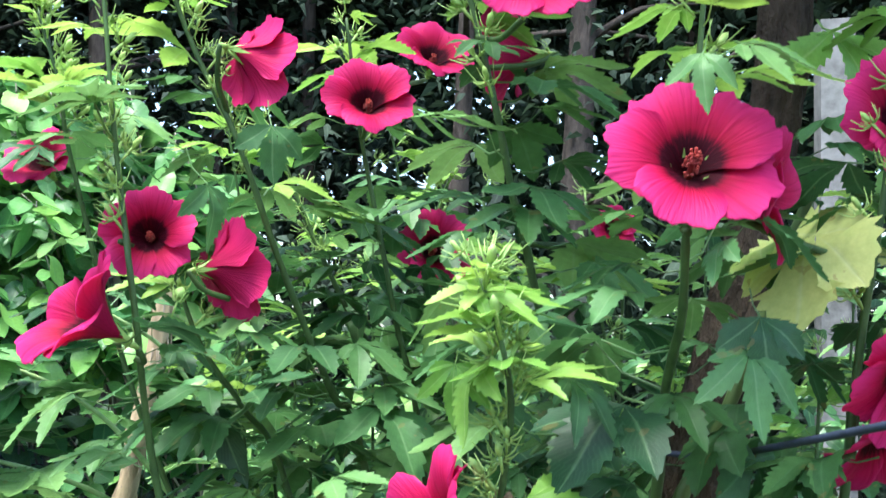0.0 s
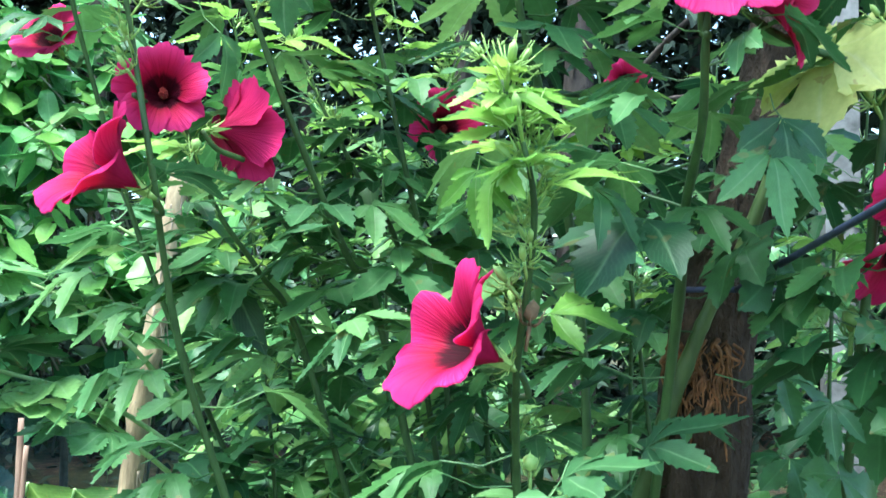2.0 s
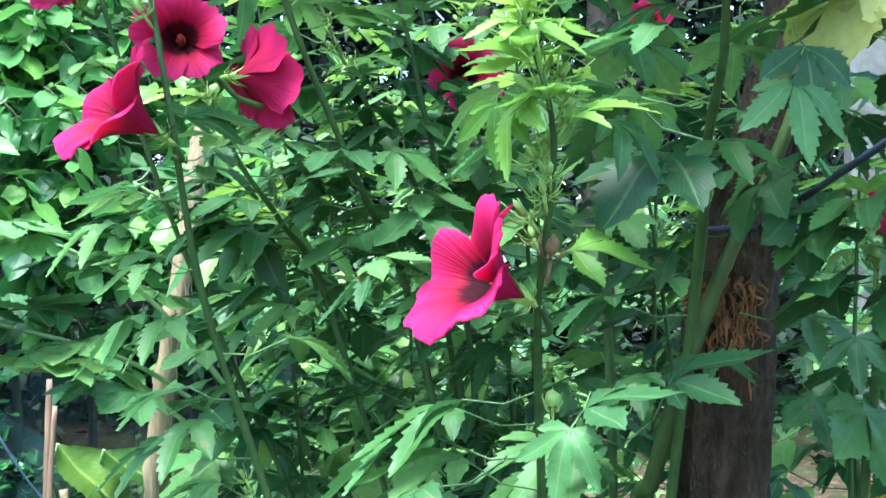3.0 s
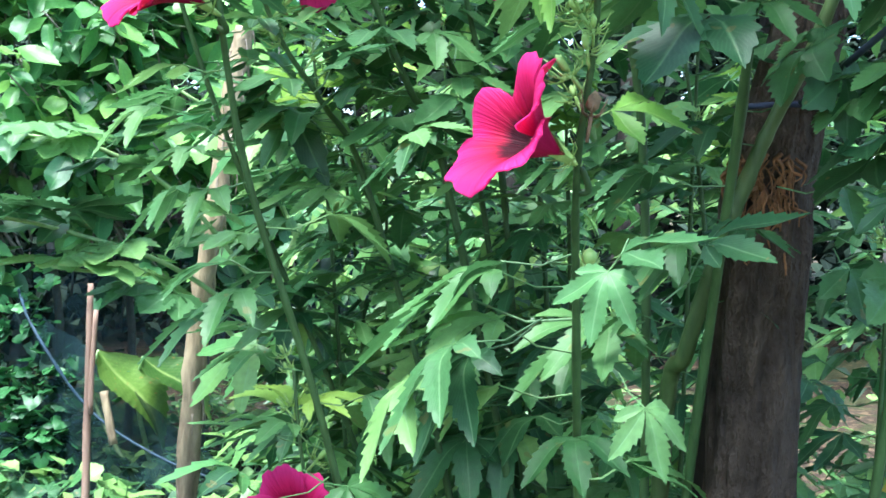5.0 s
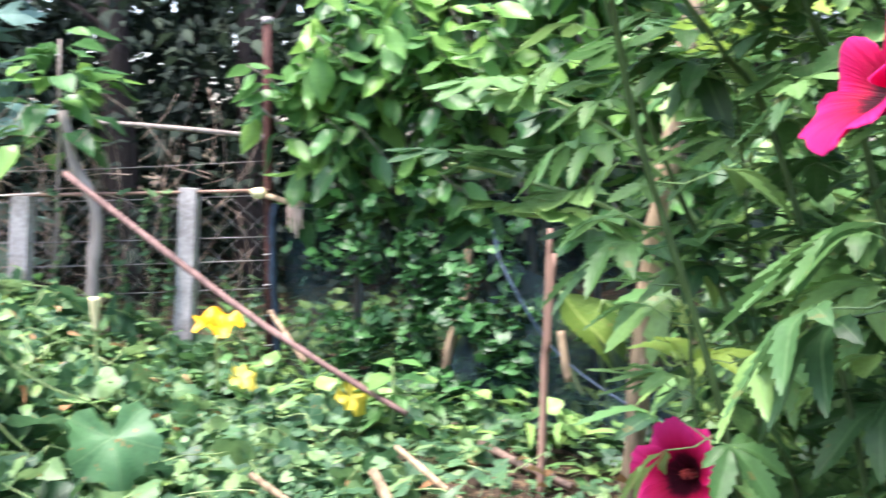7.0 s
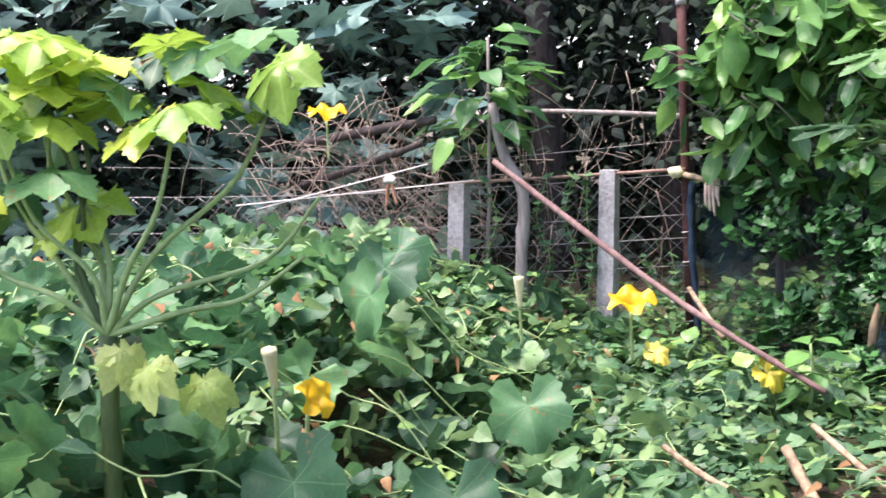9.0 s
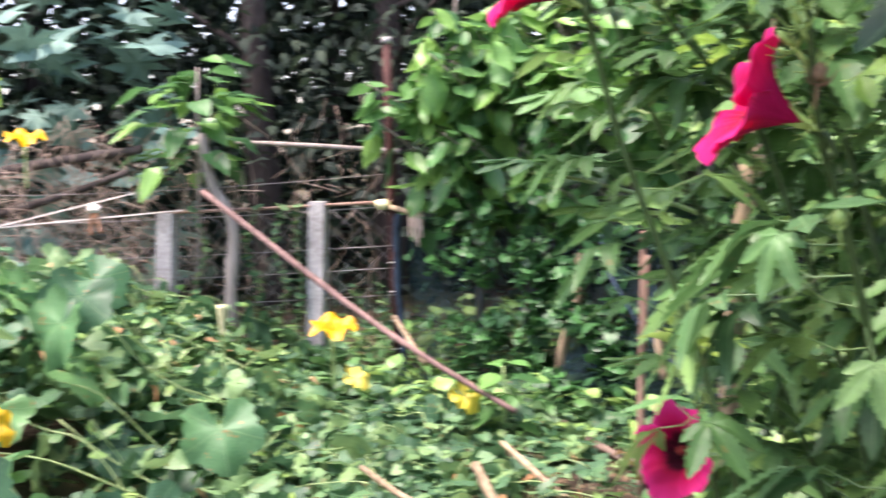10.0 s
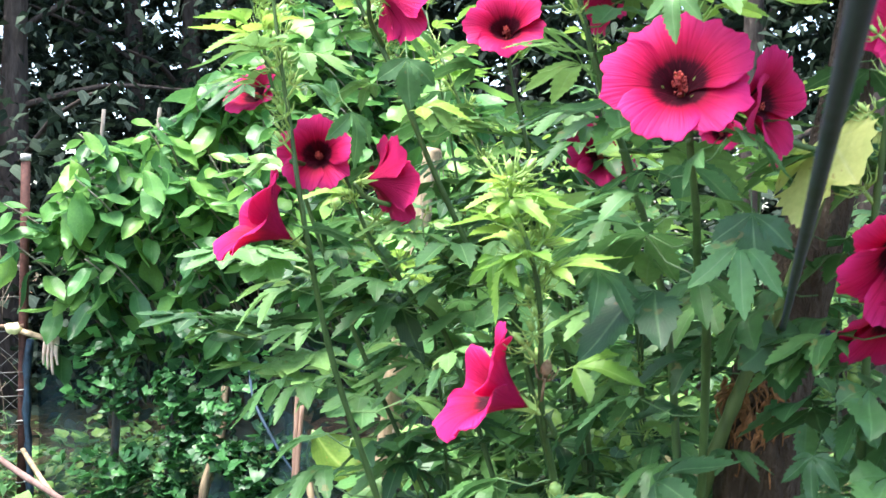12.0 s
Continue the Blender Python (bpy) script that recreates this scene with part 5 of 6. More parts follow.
    for i in range(150):
        x, y = r.uniform(-3.4, -0.9), r.uniform(0.9, 3.2)
        if math.hypot(x - 0.2, y) < 1.1:
            continue
        w = Vector((r.uniform(-1, 1), r.uniform(-1, 1), r.uniform(-0.3, 0.4)))
        dead.append(Matrix.Translation((x, y, patch_height(x, y) + 0.0)) @ turn_to(w, r.uniform(-1, 1)) @ Matrix.Scale(r.uniform(0.3, 0.6), 4))
    strew("dead_leaves", [low_leaf(0.08, 0.25, 1.2), heart(0.07, 0.9, 4, 0.01)], dead, DEAD_LEAF, root)


squash_patch()


def ground_weeds():
    """Low weeds and leaf litter on the bare soil round the beds."""
    r = random.Random(63)
    poses = []
    while len(poses) < 2600:
        x, y = r.uniform(-6.5, 6.0), r.uniform(-4.0, 7.0)
        if noise.noise(Vector((x * 0.9, y * 0.9, 3))) < -0.12 or (-4.5 < x < -0.9 and 0 < y < 3.6):
            continue
        a = r.uniform(0, 6.28)
        w = Vector((math.cos(a), math.sin(a), r.uniform(-0.1, 0.9)))
        poses.append(Matrix.Translation((x, y, ground_height(x, y) + 0.005)) @ turn_to(w, r.uniform(-0.6, 0.6)) @ Matrix.Scale(r.uniform(0.5, 1.3), 4))
    for i in range(2600):
        x, y, a = r.uniform(-3.6, 0.6), r.uniform(3.3, 5.4), r.uniform(0, 6.28)
        w = Vector((math.cos(a), math.sin(a), r.uniform(0.1, 1.2)))
        poses.append(Matrix.Translation((x, y, ground_height(x, y) + r.uniform(0.0, 0.16))) @ turn_to(w, r.uniform(-0.6, 0.6)) @ Matrix.Scale(r.uniform(0.7, 1.4), 4))
    strew("ground_weeds", [heart(0.07, 0.3, 4), lobed_disc(0.045, 5, 0.25, 0.3, 3, fine=4, rings=(0.0, 0.6, 1.0)), low_leaf(0.12, 0.12, 0.6)], poses, FILL_LEAF, None, "low green weeds on the bare soil", "weeds", kind="stuff")


ground_weeds()


def squash_flower_meshes():
    sh = Shape()
    rows, uvs = [], []
    for i in range(7):
        u = i / 6
        row, t = [], []
        for j in range(26):
            a = 2 * math.pi * j / 25
            r = 0.007 + 0.042 * u ** 1.5 * (1 + 0.16 * u * math.cos(5 * a)) + 0.003 * u * math.sin(13 * a)
            row.append((r * math.cos(a), r * math.sin(a), 0.05 * u - 0.022 * max(0, u - 0.6) * 2.5 * (1 + 0.6 * math.cos(5 * a + 0.8))))
            t.append((u, math.sin(2.5 * a)))
        rows.append(row)
        uvs.append(t)
    sh.strip(rows, uvs)
    open_f = sh.mesh("corolla", PETAL_YELLOW)
    bm = bmesh.new()
    tube(bm, smooth_line([(0, 0, -0.03), (0, 0, 0), (0, 0, 0.03), (0, 0, 0.06)], 3), 0.006, 0.016, 7)
    return open_f, finish_mesh("closed_corolla", bm, CREAM)


SQUASH_OPEN, SQUASH_SHUT = squash_flower_meshes()


def squash_flower(at, facing, size, shut=False):
    d = Vector(facing).normalized()
    x = Vector((0, 0, 1)).cross(d)
    x = x.normalized() if x.length > 1e-3 else Vector((1, 0, 0))
    m = Matrix((x, d.cross(x), d)).transposed().to_4x4()
    m.translation = Vector(at)
    root = tagged(new("squash_flower"), "closed cream squash blossom on its stalk" if shut else "open yellow squash blossom among the leaves", "flower", "squash blossoms")
    root.matrix_basis = m
    put("blossom", SQUASH_SHUT if shut else SQUASH_OPEN, root, Matrix.Scale(size, 4))
    down = m.inverted() @ Vector((at[0], at[1], at[2] - 0.16))
    part("stalk", tube(bmesh.new(), smooth_line([(0, 0, 0), down * 0.5 - Vector((0, 0, 0.01)), down], 4), 0.005, 0.005, 5), PALE_STEM, root)


squash_flower((-1.545, 1.173, 0.685), (0.85, 0.25, 0.4), 0.85)
squash_flower((-1.6, 1.13, 0.73), (0.2, -0.2, 1), 1.0, True)
squash_flower((-2.07, 2.63, 0.615), (0.25, -0.25, 1.0), 1.45)
squash_flower((-2.33, 2.41, 0.66), (0, 0, 1), 1.1, True)
squash_flower((-3.61, 2.55, 1.255), (0.2, -0.1, 0.9), 1.5)


def yellow_squash_leaf(at, way, size):
    ob = new("yellow_leaf", lobed_disc(0.06, 7, 0.12, 0.6, 12, ruffle=0.3).mesh("yellow_leaf", PALE_YELLOW))
    ob.matrix_basis = Matrix.Translation(at) @ turn_to(way, 0.5, 0.1) @ Matrix.Scale(size, 4)
    tagged(ob, "crumpled yellow dying squash leaf on the vines", "leaf", "yellow squash leaves")


yellow_squash_leaf((-2.0, 3.2, 0.33), (0.7, 0.3, -0.45), 1.15)
yellow_squash_leaf((-1.95, 2.6, 0.5), (0.7, 0.5, -0.2), 0.8)


def large_leaf_plant():
    """A tall leafy plant with stout stalks fanning out of one crown."""
    root = tagged(new("tall_squash_plant"), "tall plant with stout green stalks and broad lime leaves", "plant")
    hub = Vector((-1.594, 0.807, 0.86))
    part("crown", tube(bmesh.new(), smooth_line([(-1.56, 0.82, 0.12), (-1.6, 0.8, 0.5), hub], 5), 0.018, 0.016, 8, 0.1), GREEN_STALK, root)
    r = random.Random(71)
    green = [palmate([(0, 0.125, 0.042), (45, 0.12, 0.04), (-45, 0.12, 0.04), (90, 0.1, 0.036), (-90, 0.1, 0.036), (135, 0.07, 0.03), (-135, 0.07, 0.03)], 0.002, 0.35, 60 + k, 0.7).mesh("leaf_blade", m) for k, m in ((1, LIME_LEAF), (2, LIME_LEAF), (3, SQUASH_ONE))]
    side = Vector((0.66, 0.75, 0))
    ends = []
    for i in range(30):
        low = i % 5 == 1
        ends.append(Vector((-1.54, 0.91, 1.29)) + side * (r.uniform(-0.34, 0.02) if low else r.uniform(-0.38, 0.24)) + Vector((0.75, -0.66, 0)) * r.uniform(-0.12, 0.12) + Vector((0, 0, r.uniform(-0.22, -0.06) if low else r.uniform(-0.05, 0.12))))
    ends += [Vector((-1.42, 1.15, 1.08)), Vector((-1.4, 1.1, 0.98))]
    for i, e in enumerate(ends):
        if i % 3 == 0 or i >= 30:
            part("leaf_stalk", tube(bmesh.new(), smooth_line([hub, hub.lerp(e, 0.3) + Vector((r.uniform(-0.03, 0.03), r.uniform(-0.03, 0.03), 0)), hub.lerp(e, 0.65) + Vector((r.uniform(-0.04, 0.04), r.uniform(-0.04, 0.04), -0.03)), e], 5), 0.007, 0.0035, 6), PALE_STEM if i % 8 else STEM, root, "stout green stalk")
        if i < 30:
            w = (e - hub) * 0.25 + Vector((r.uniform(-0.1, 0.45), r.uniform(-0.45, 0.2), r.uniform(-0.26, -0.08)))
            put("leaf_blade", green[i % 3], root, Matrix.Translation(e) @ turn_to(w, r.uniform(-0.35, 0.35), r.uniform(-0.2, 0.2)) @ Matrix.Scale(r.uniform(0.7, 1.05), 4))
    for k, e in enumerate(((-1.45, 0.83, 0.83), (-1.42, 0.9, 0.8), (-1.5, 0.78, 0.86))):
        put("yellow_leaf", palmate([(0, 0.075, 0.024), (50, 0.065, 0.022), (-50, 0.065, 0.022), (100, 0.045, 0.018), (-100, 0.045, 0.018)], 0.02, 0.7, 70 + k).mesh("leaf_blade", YELLOW_LEAF), root, Matrix.Translation(e) @ turn_to((0.5, -0.6 + 0.4 * k, -0.5), 0.3))


large_leaf_plant()


def dead_heap():
    r = random.Random(81)
    bm = bmesh.new()
    for i in range(420):
        c = fence_at(r.gauss(1.5, 0.35), 0, -0.15 + r.uniform(-0.2, 0.2))
        z = r.uniform(0.5, 1.32) - 0.25 * abs(r.gauss(0, 0.5))
        c.z = max(0.3, z)
        a = r.uniform(0, 6.28)
        n = r.uniform(0.1, 0.3)
        d = Vector((math.cos(a) * n, math.sin(a) * n * 0.4, r.uniform(-0.25, 0.1)))
        tube(bm, smooth_line([c - d, c + Vector((0, 0, 0.04)), c + d], 3), 0.0028, 0.0012, 3)
    for i in range(55):
        c = fence_at(r.uniform(0.05, 1.0), r.uniform(0.5, 1.3), -0.3 + r.uniform(-0.2, 0.1))
        d = Vector((r.uniform(-0.1, 0.1), r.uniform(-0.1, 0.1), r.uniform(-0.3, 0.3)))
        tube(bm, smooth_line([c - d, c + Vector((0.03, 0, 0)), c + d], 3), 0.0024, 0.0012, 3)
    ob = new("dead_vines", finish_mesh("dead_vines", bm, STRAW))
    tagged(ob, "tangled heap of dry brown vines on the fence", "dead vines", kind="stuff")


dead_heap()


def sapling():
    root = tagged(new("sapling"), "young sapling with glossy dark leaves behind the fence", "sapling")
    r = random.Random(91)
    base = fence_at(0.95, 0.1, -0.12)
    top = fence_at(0.85, 1.6, -0.1)
    part("stem", tube(bmesh.new(), smooth_line([base, base.lerp(top, 0.5) + Vector((0.03, 0, 0)), top], 5), 0.012, 0.006, 6), GREY_WOOD, root)
    poses = []
    for i in range(70):
        c = base.lerp(top, r.uniform(0.68, 1.0))
        a = r.uniform(0, 6.28)
        w = Vector((math.cos(a), math.sin(a), r.uniform(-0.4, 0.5)))
        poses.append(Matrix.Translation(c + w * r.uniform(0.02, 0.2)) @ turn_to(w, r.uniform(-0.4, 0.4), r.uniform(-0.5, 0.1)) @ Matrix.Scale(r.uniform(0.8, 1.3), 4))
    strew("foliage", [heart(0.15, 0.35, 4, 0.03, 0.28, 0.04)], poses, SHRUB_LEAF, root)


sapling()

# ---- woods behind ----


def woods():
    r = random.Random(201)
    for i in range(34):
        a = radians(-95 + 135 * (i + r.random()) / 34)
        d = r.uniform(7.5, 13)
        x, y = math.sin(a) * d, math.cos(a) * d
        root = tagged(new("woodland_tree"), "dark slender woodland tree in deep shade", "tree", "trees of the wood")
        h = r.uniform(5.5, 8)
        lean = r.uniform(-0.5, 0.5)
        line = smooth_line([(x, y, 0.05), (x + lean * 0.3, y, h * 0.4), (x + lean, y, h)], 6)
        part("trunk", tube(bmesh.new(), line, r.uniform(0.06, 0.17), 0.04, 8, 0.1, i), WOOD_BARK, root)
        bm = bmesh.new()
        poses = []
        for k in range(9):
            p = line[int(len(line) * r.uniform(0.25, 0.98))]
            b = r.uniform(0, 6.28)
            e = p + Vector((math.cos(b), math.sin(b), r.uniform(0.0, 0.6))) * r.uniform(0.8, 1.7)
            tube(bm, smooth_line([p, p.lerp(e, 0.5) + Vector((0, 0, 0.1)), e], 3), 0.03, 0.01, 4)
            for q in range(84):
                c = p.lerp(e, r.uniform(0.2, 1.1)) + Vector((r.gauss(0, 0.38), r.gauss(0, 0.38), r.gauss(-0.1, 0.34)))
                g = r.uniform(0, 6.28)
                w = Vector((math.cos(g), math.sin(g), r.uniform(-0.7, 0.2)))
                poses.append(Matrix.Translation(c) @ turn_to(w, r.uniform(-0.8, 0.8)) @ Matrix.Scale(r.uniform(0.7, 1.4), 4))
        part("limb", bm, WOOD_BARK, root, kind="stuff")
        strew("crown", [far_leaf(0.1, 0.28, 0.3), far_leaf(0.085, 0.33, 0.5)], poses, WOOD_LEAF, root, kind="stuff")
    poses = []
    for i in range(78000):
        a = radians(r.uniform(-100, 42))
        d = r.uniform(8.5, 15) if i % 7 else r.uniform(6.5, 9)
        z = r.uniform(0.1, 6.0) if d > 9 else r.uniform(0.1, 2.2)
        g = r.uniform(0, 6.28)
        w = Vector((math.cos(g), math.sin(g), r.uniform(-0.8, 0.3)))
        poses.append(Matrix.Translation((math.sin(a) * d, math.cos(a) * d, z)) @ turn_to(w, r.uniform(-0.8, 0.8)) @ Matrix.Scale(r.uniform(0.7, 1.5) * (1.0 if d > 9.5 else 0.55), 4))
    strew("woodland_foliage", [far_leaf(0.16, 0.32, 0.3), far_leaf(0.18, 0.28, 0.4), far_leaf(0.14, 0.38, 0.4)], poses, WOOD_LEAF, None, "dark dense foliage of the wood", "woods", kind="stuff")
    poses = []
    for i in range(8000):
        a = radians(r.uniform(-48, 20))
        d = r.uniform(7.5, 11)
        z = r.uniform(1.2, 4.8)
        g = r.uniform(0, 6.28)
        w = Vector((math.cos(g), math.sin(g), r.uniform(-0.8, 0.3)))
        poses.append(Matrix.Translation((math.sin(a) * d, math.cos(a) * d, z)) @ turn_to(w, r.uniform(-0.8, 0.8)) @ Matrix.Scale(r.uniform(0.6, 1.2), 4))
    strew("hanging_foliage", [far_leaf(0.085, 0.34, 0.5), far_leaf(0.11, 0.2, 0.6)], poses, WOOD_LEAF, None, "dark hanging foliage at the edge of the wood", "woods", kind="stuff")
    # leaf roof added high above the wood to cut the light under it
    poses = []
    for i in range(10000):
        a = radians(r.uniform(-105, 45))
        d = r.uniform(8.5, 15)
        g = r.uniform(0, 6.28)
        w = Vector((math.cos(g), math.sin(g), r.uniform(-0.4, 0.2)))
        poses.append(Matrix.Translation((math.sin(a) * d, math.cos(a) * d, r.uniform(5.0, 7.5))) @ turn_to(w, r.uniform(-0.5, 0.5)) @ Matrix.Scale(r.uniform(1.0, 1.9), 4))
    strew("woodland_canopy", [far_leaf(0.42, 0.4, 0.3)], poses, WOOD_LEAF, None, "leaf canopy added above the wood to shade it", "woods", kind="stuff")
    poses = []
    for i in range(6500):
        a = radians(r.uniform(-105, 45))
        g = r.uniform(0, 6.28)
        w = Vector((math.cos(g), math.sin(g), r.uniform(-0.8, 0.2)))
        d = r.uniform(16, 20)
        poses.append(Matrix.Translation((math.sin(a) * d, math.cos(a) * d, r.uniform(0.3, 8.0))) @ turn_to(w, r.uniform(-0.8, 0.8)) @ Matrix.Scale(r.uniform(0.7, 1.4), 4))
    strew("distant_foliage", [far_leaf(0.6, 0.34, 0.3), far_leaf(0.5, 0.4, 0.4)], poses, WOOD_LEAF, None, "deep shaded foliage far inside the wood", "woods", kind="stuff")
    poses = []
    for i in range(480):
        a = radians(r.uniform(-82, -48))
        d = r.uniform(5.8, 8.5)
        z = r.uniform(0.6, 2.9)
        g = r.uniform(0, 6.28)
        w = Vector((math.cos(g), math.sin(g), r.uniform(-0.5, 0.1)))
        poses.append(Matrix.Translation((math.sin(a) * d, math.cos(a) * d, z)) @ turn_to(w, r.uniform(-0.4, 0.4)) @ Matrix.Scale(r.uniform(0.7, 1.3), 4))
    strew("far_plants", [lobed_disc(0.2, 7, 0.55, 0.35, 4, fine=4, rings=(0.0, 0.6, 1.0)), lobed_disc(0.16, 7, 0.5, 0.3, 5, fine=4, rings=(0.0, 0.6, 1.0))], poses, BLUE_LEAF, None, "blue-green broad-leaved plants behind the fence", "plants", kind="stuff")


woods()


# ---- odds and ends ----


def elephant_ear():
    root = tagged(new("elephant_ear_plant"), "large olive green arrow-shaped leaf by the post", "plant")
    sh = Shape()
    lobe(sh, (0, 0, 0), 0, 0.36, 0.11, 14, 0.3, 0.3, 0.32, 1.5, 0.1, wave=0.07)
    mat = leaf_material("olive_leaf", (0.03, 0.08, 0.016), (0.07, 0.15, 0.025), (0.13, 0.22, 0.04), (0.4, 0.5, 0.16), 0.4, spots=0.5)
    mesh = sh.mesh("leaf_blade", mat)
    for at, way, size in (((-1.42, 3.6, 0.68), (0.72, -0.1, -0.6), 1.05), ((-1.28, 3.62, 0.66), (0.8, -0.2, -0.35), 0.85)):
        put("leaf_blade", mesh, root, Matrix.Translation(at) @ turn_to(way, 0.2) @ Matrix.Scale(size, 4))
        part("leaf_stalk", tube(bmesh.new(), smooth_line([at, (at[0] - 0.05, at[1] + 0.08, 0.5), (-1.15, 3.5, 0.12)], 5), 0.006, 0.009, 6), PALE_STEM, root)


elephant_ear()


def yellow_hanging_leaves():
    root = tagged(new("yellowing_plant"), "thin stem with long yellowed hanging leaves", "plant")
    part("stem", tube(bmesh.new(), smooth_line([(0.52, 1.75, 0.12), (0.53, 1.72, 0.6), (0.5, 1.68, 1.02)], 5), 0.007, 0.004, 6), STEM, root)
    sh = Shape()
    lobe(sh, (0, 0, 0), 0, 0.22, 0.022, 8, 0.3, 0.3, 0.4, 1.4, 0.1)
    mat = leaf_material("mustard_leaf", (0.25, 0.2, 0.02), (0.38, 0.3, 0.03), (0.48, 0.38, 0.05), (0.45, 0.38, 0.1), 0.4, spots=0.4)
    mesh = sh.mesh("leaf", mat)
    for i, way in enumerate(((0.25, -0.2, -0.9), (-0.1, -0.3, -0.9), (0.5, 0.1, -0.8), (-0.3, 0.1, -0.9), (0.1, -0.2, -1.0))):
        put("leaf", mesh, root, Matrix.Translation((0.515 + 0.008 * i, 1.7 - 0.01 * i, 0.98 - 0.05 * i)) @ turn_to(way, 0.3 * i))


yellow_hanging_leaves()


def palm_litter():
    """A heap of dry split palm fronds on the ground."""
    r = random.Random(301)
    root = tagged(new("palm_litter"), "heap of dry pinkish palm leaf strips on the ground", "litter")
    for i in range(34):
        x, y = r.uniform(0.75, 1.6), r.uniform(2.6, 3.4)
        a = r.uniform(-0.5, 0.5)
        d = Vector((math.cos(a), math.sin(a), 0)) * r.uniform(0.15, 0.35)
        z = GROUND + r.uniform(0.02, 0.12)
        c = Vector((x, y, z))
        part("strip", tube(bmesh.new(), smooth_line([c - d, c + Vector((0, 0, 0.02)), c + d - Vector((0, 0, 0.02))], 3), 0.012, 0.004, 4, 0.3, i), RAG if i % 3 else DRY_WOOD, root)


palm_litter()


def seedling():
    """A young broad-leaved plant in front of the ivy."""
    root = tagged(new("seedling"), "young plant with broad light green leaves before the net", "plant")
    foot = Vector((-1.92, 3.3, 0.16))
    crown = foot + Vector((0.02, 0, 0.27))
    part("stem", tube(bmesh.new(), smooth_line([foot, foot.lerp(crown, 0.5) + Vector((0.015, 0, 0)), crown], 4), 0.007, 0.004, 6), PALE_STEM, root)
    mesh = heart(0.15, 0.4, 4, 0.03, 0.3, 0.05, 0.5).mesh("leaf", SHRUB_ONE)
    for k in range(9):
        a = 2.4 * k
        w = Vector((math.cos(a), math.sin(a) - 0.2, 0.5 - 0.09 * k))
        put("leaf", mesh, root, Matrix.Translation(crown - Vector((0, 0, 0.02 * k))) @ turn_to(w, 0.3 * math.sin(5 * k), -0.1) @ Matrix.Scale(0.75 + 0.05 * (k % 5), 4))


seedling()
stick("fallen_log", [(-4.55, 3.0, 1.16), (-4.2, 3.1, 1.2), (-3.75, 3.2, 1.24)], 0.026, 0.02, WOOD_BARK, "dark weathered log lying across the dead vines", "log", seed=21)
stick("fallen_log", [(-4.5, 2.95, 0.96), (-4.1, 3.05, 1.05), (-3.75, 3.12, 1.14)], 0.02, 0.014, WOOD_BARK, "dark weathered branch sloping over the fence", "log", seed=22)


def cloth_scrap():
    """A pale plastic scrap caught on the cords with an orange strap below."""
    root = tagged(new("cloth_scrap"), "pale crumpled plastic scrap with an orange strap on the cord", "scrap")
    p = Vector((-3.74, 2.93, 0.99))
    bm = bmesh.new()
    for k, (dx, dz) in enumerate(((0, 0), (0.05, 0.012), (0.1, 0.004), (-0.035, -0.008))):
        blob(bm, p + Vector((dx, -0.6 * dx, dz)), (0.032, 0.016, 0.014), k, 0.8, 2)
    part("plastic", bm, PALE_WIRE, root)
    strap = smooth_line([p + Vector((0.0, 0, -0.01)), p + Vector((-0.02, 0, -0.06)), p + Vector((-0.025, 0, -0.11))], 4)
    part("strap", tube(bmesh.new(), strap, 0.009, 0.006, 6, 0.2), STRAP, root, "faded orange strap")
    strap = smooth_line([p + Vector((0.02, 0, -0.01)), p + Vector((0.03, 0, -0.06)), p + Vector((0.05, 0, -0.1))], 4)
    part("strap", tube(bmesh.new(), strap, 0.008, 0.006, 6, 0.2), STRAP, root, "faded orange strap")


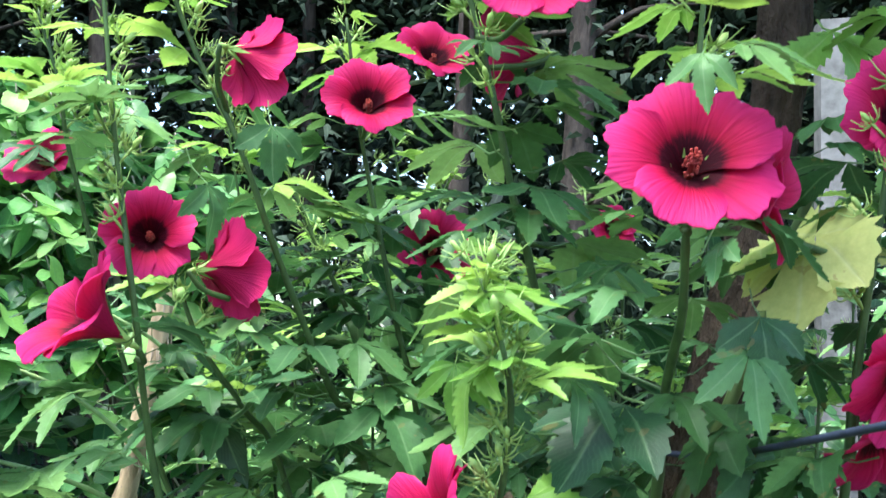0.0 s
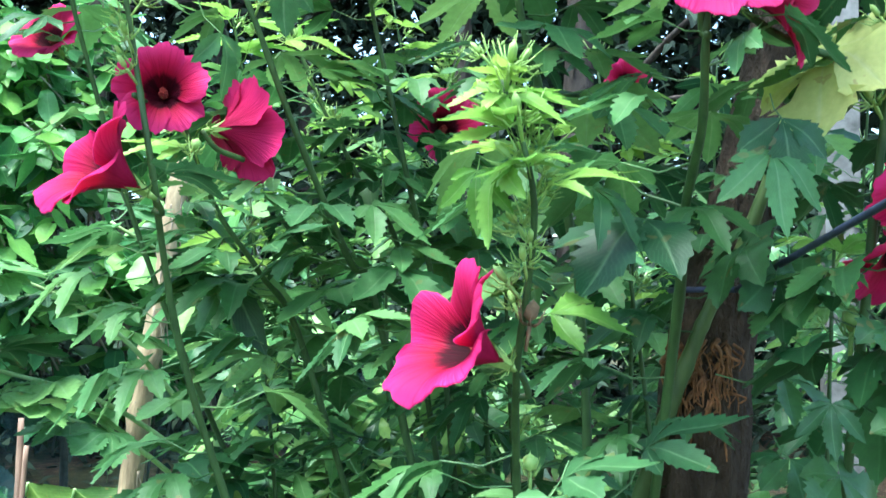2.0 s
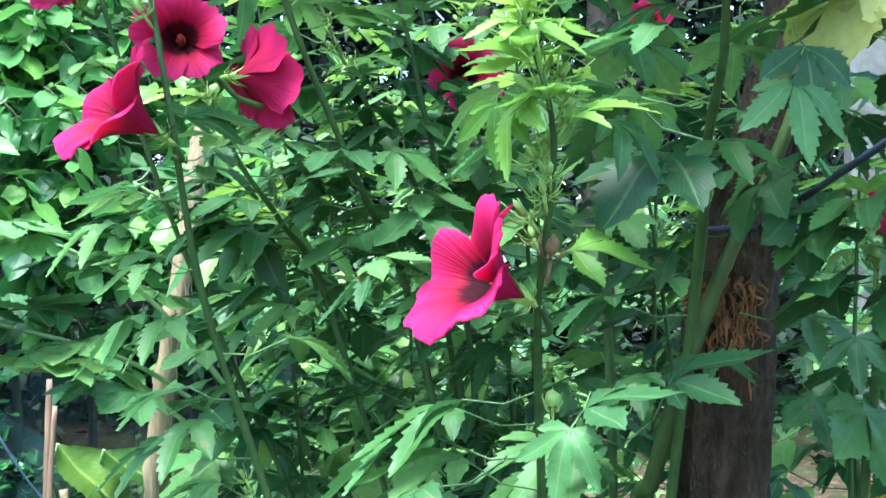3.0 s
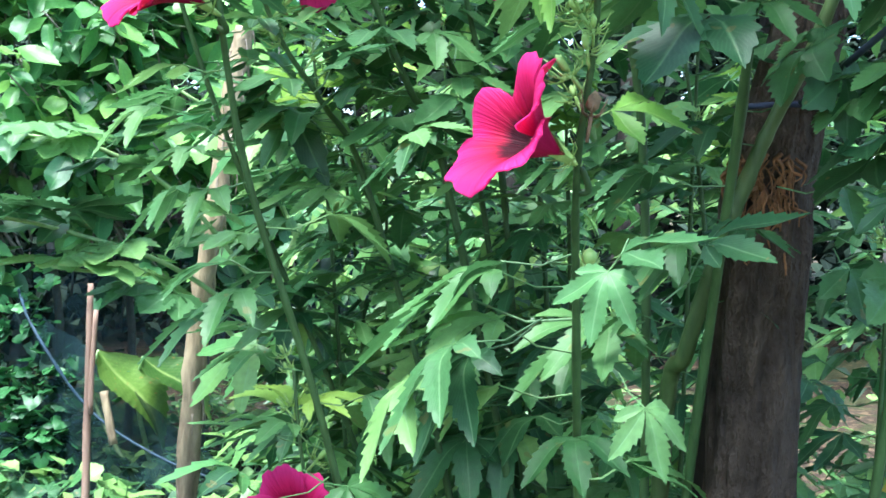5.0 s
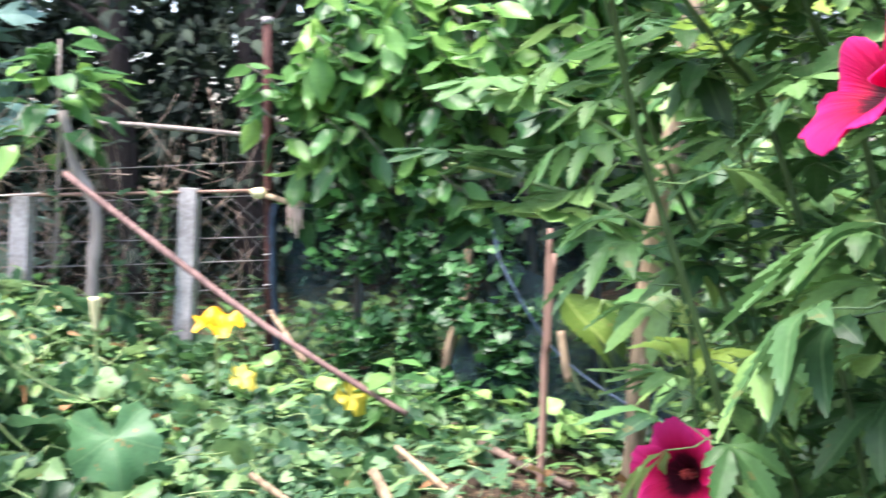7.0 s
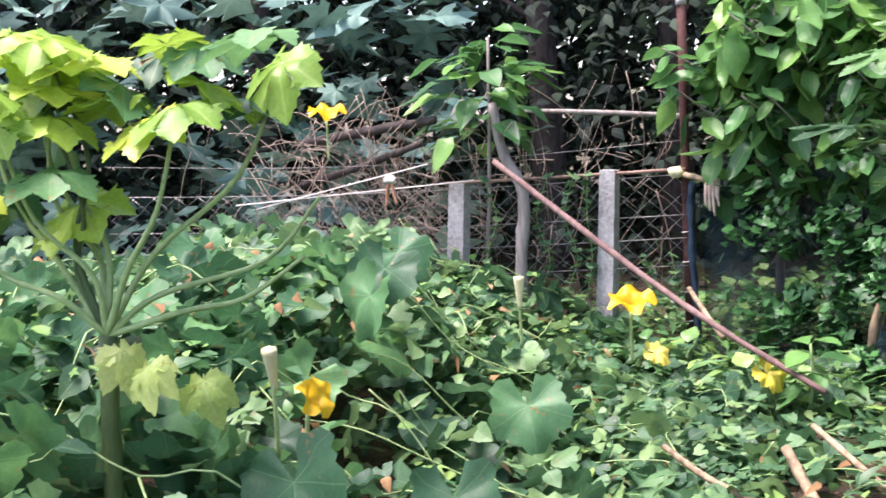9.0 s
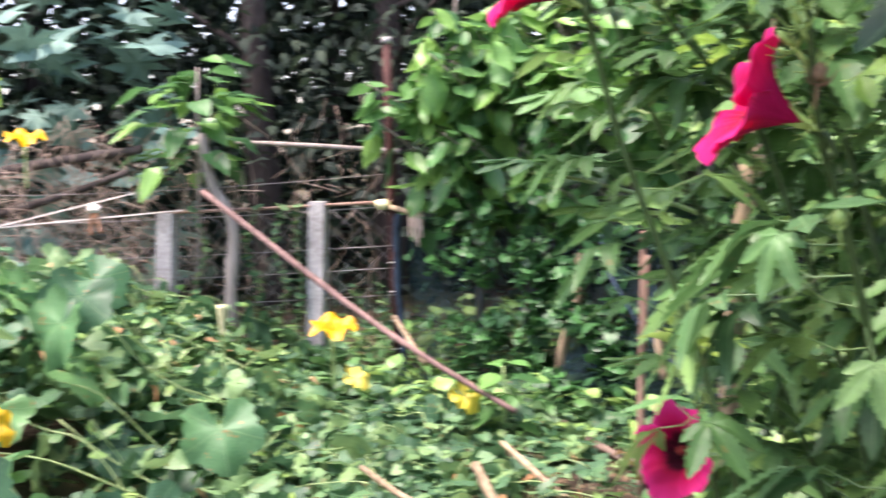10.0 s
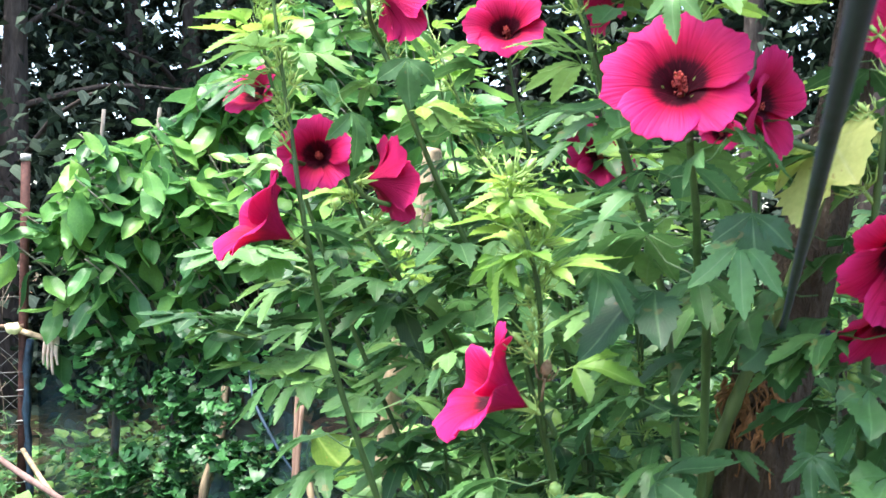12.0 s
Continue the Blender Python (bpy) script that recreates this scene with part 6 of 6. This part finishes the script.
cloth_scrap()


def fence_vine():
    """Thin pale creepers up the wire beside the concrete post."""
    r = random.Random(95)
    root = tagged(new("fence_vine"), "thin creeper with small pale leaves climbing the wire", "vine")
    poses = []
    for s0 in (0.42, 0.5, 0.62, 0.16, 0.06, 0.85):
        line = smooth_line([fence_at(s0 + 0.03 * math.sin(3 * k + s0 * 9), 0.25 + 0.18 * k, 0.04) for k in range(5 if s0 > 0.3 else 3)], 5)
        part("vine", tube(bmesh.new(), line, 0.003, 0.002, 4), PALE_STEM, root)
        for p in line:
            for q in range(2):
                a = r.uniform(0, 6.28)
                w = Vector((math.cos(a), math.sin(a) - 0.4, r.uniform(-0.4, 0.3)))
                poses.append(Matrix.Translation(p) @ turn_to(w, r.uniform(-0.5, 0.5)) @ Matrix.Scale(r.uniform(0.5, 1.1), 4))
    strew("foliage", [lobed_disc(0.035, 3, 0.2, 0.3, 3, fine=4, rings=(0.0, 0.6, 1.0)), lobed_disc(0.03, 5, 0.2, 0.3, 6, fine=4, rings=(0.0, 0.6, 1.0))], poses, SQUASH_LEAF, root)


fence_vine()


def pale_pillar():
    """A stained pale rendered pillar beyond the bed."""
    bm = bmesh.new()
    v = []
    for j in range(13):
        for i in range(13):
            u, w = i / 12, j / 12
            v.append(bm.verts.new((1.7 + 0.17 * u, 6.3 - 0.05 * u + 0.01 * noise.noise(Vector((i, j, 0))), 0.1 + 3.1 * w)))
    for j in range(12):
        for i in range(12):
            bm.faces.new((v[j * 13 + i], v[j * 13 + i + 1], v[(j + 1) * 13 + i + 1], v[(j + 1) * 13 + i]))
    got = bmesh.ops.extrude_face_region(bm, geom=bm.faces[:])["geom"]
    for e in got:
        if isinstance(e, bmesh.types.BMVert):
            e.co.y += 0.15
    ob = new("pillar", finish_mesh("pillar", bm, plain_material("stained_render", (0.03, 0.03, 0.028), (0.2, 0.2, 0.2), 9, 0.9, 0.4, 0.01), False))
    tagged(ob, "stained pale rendered pillar beyond the garden bed", "pillar")


pale_pillar()
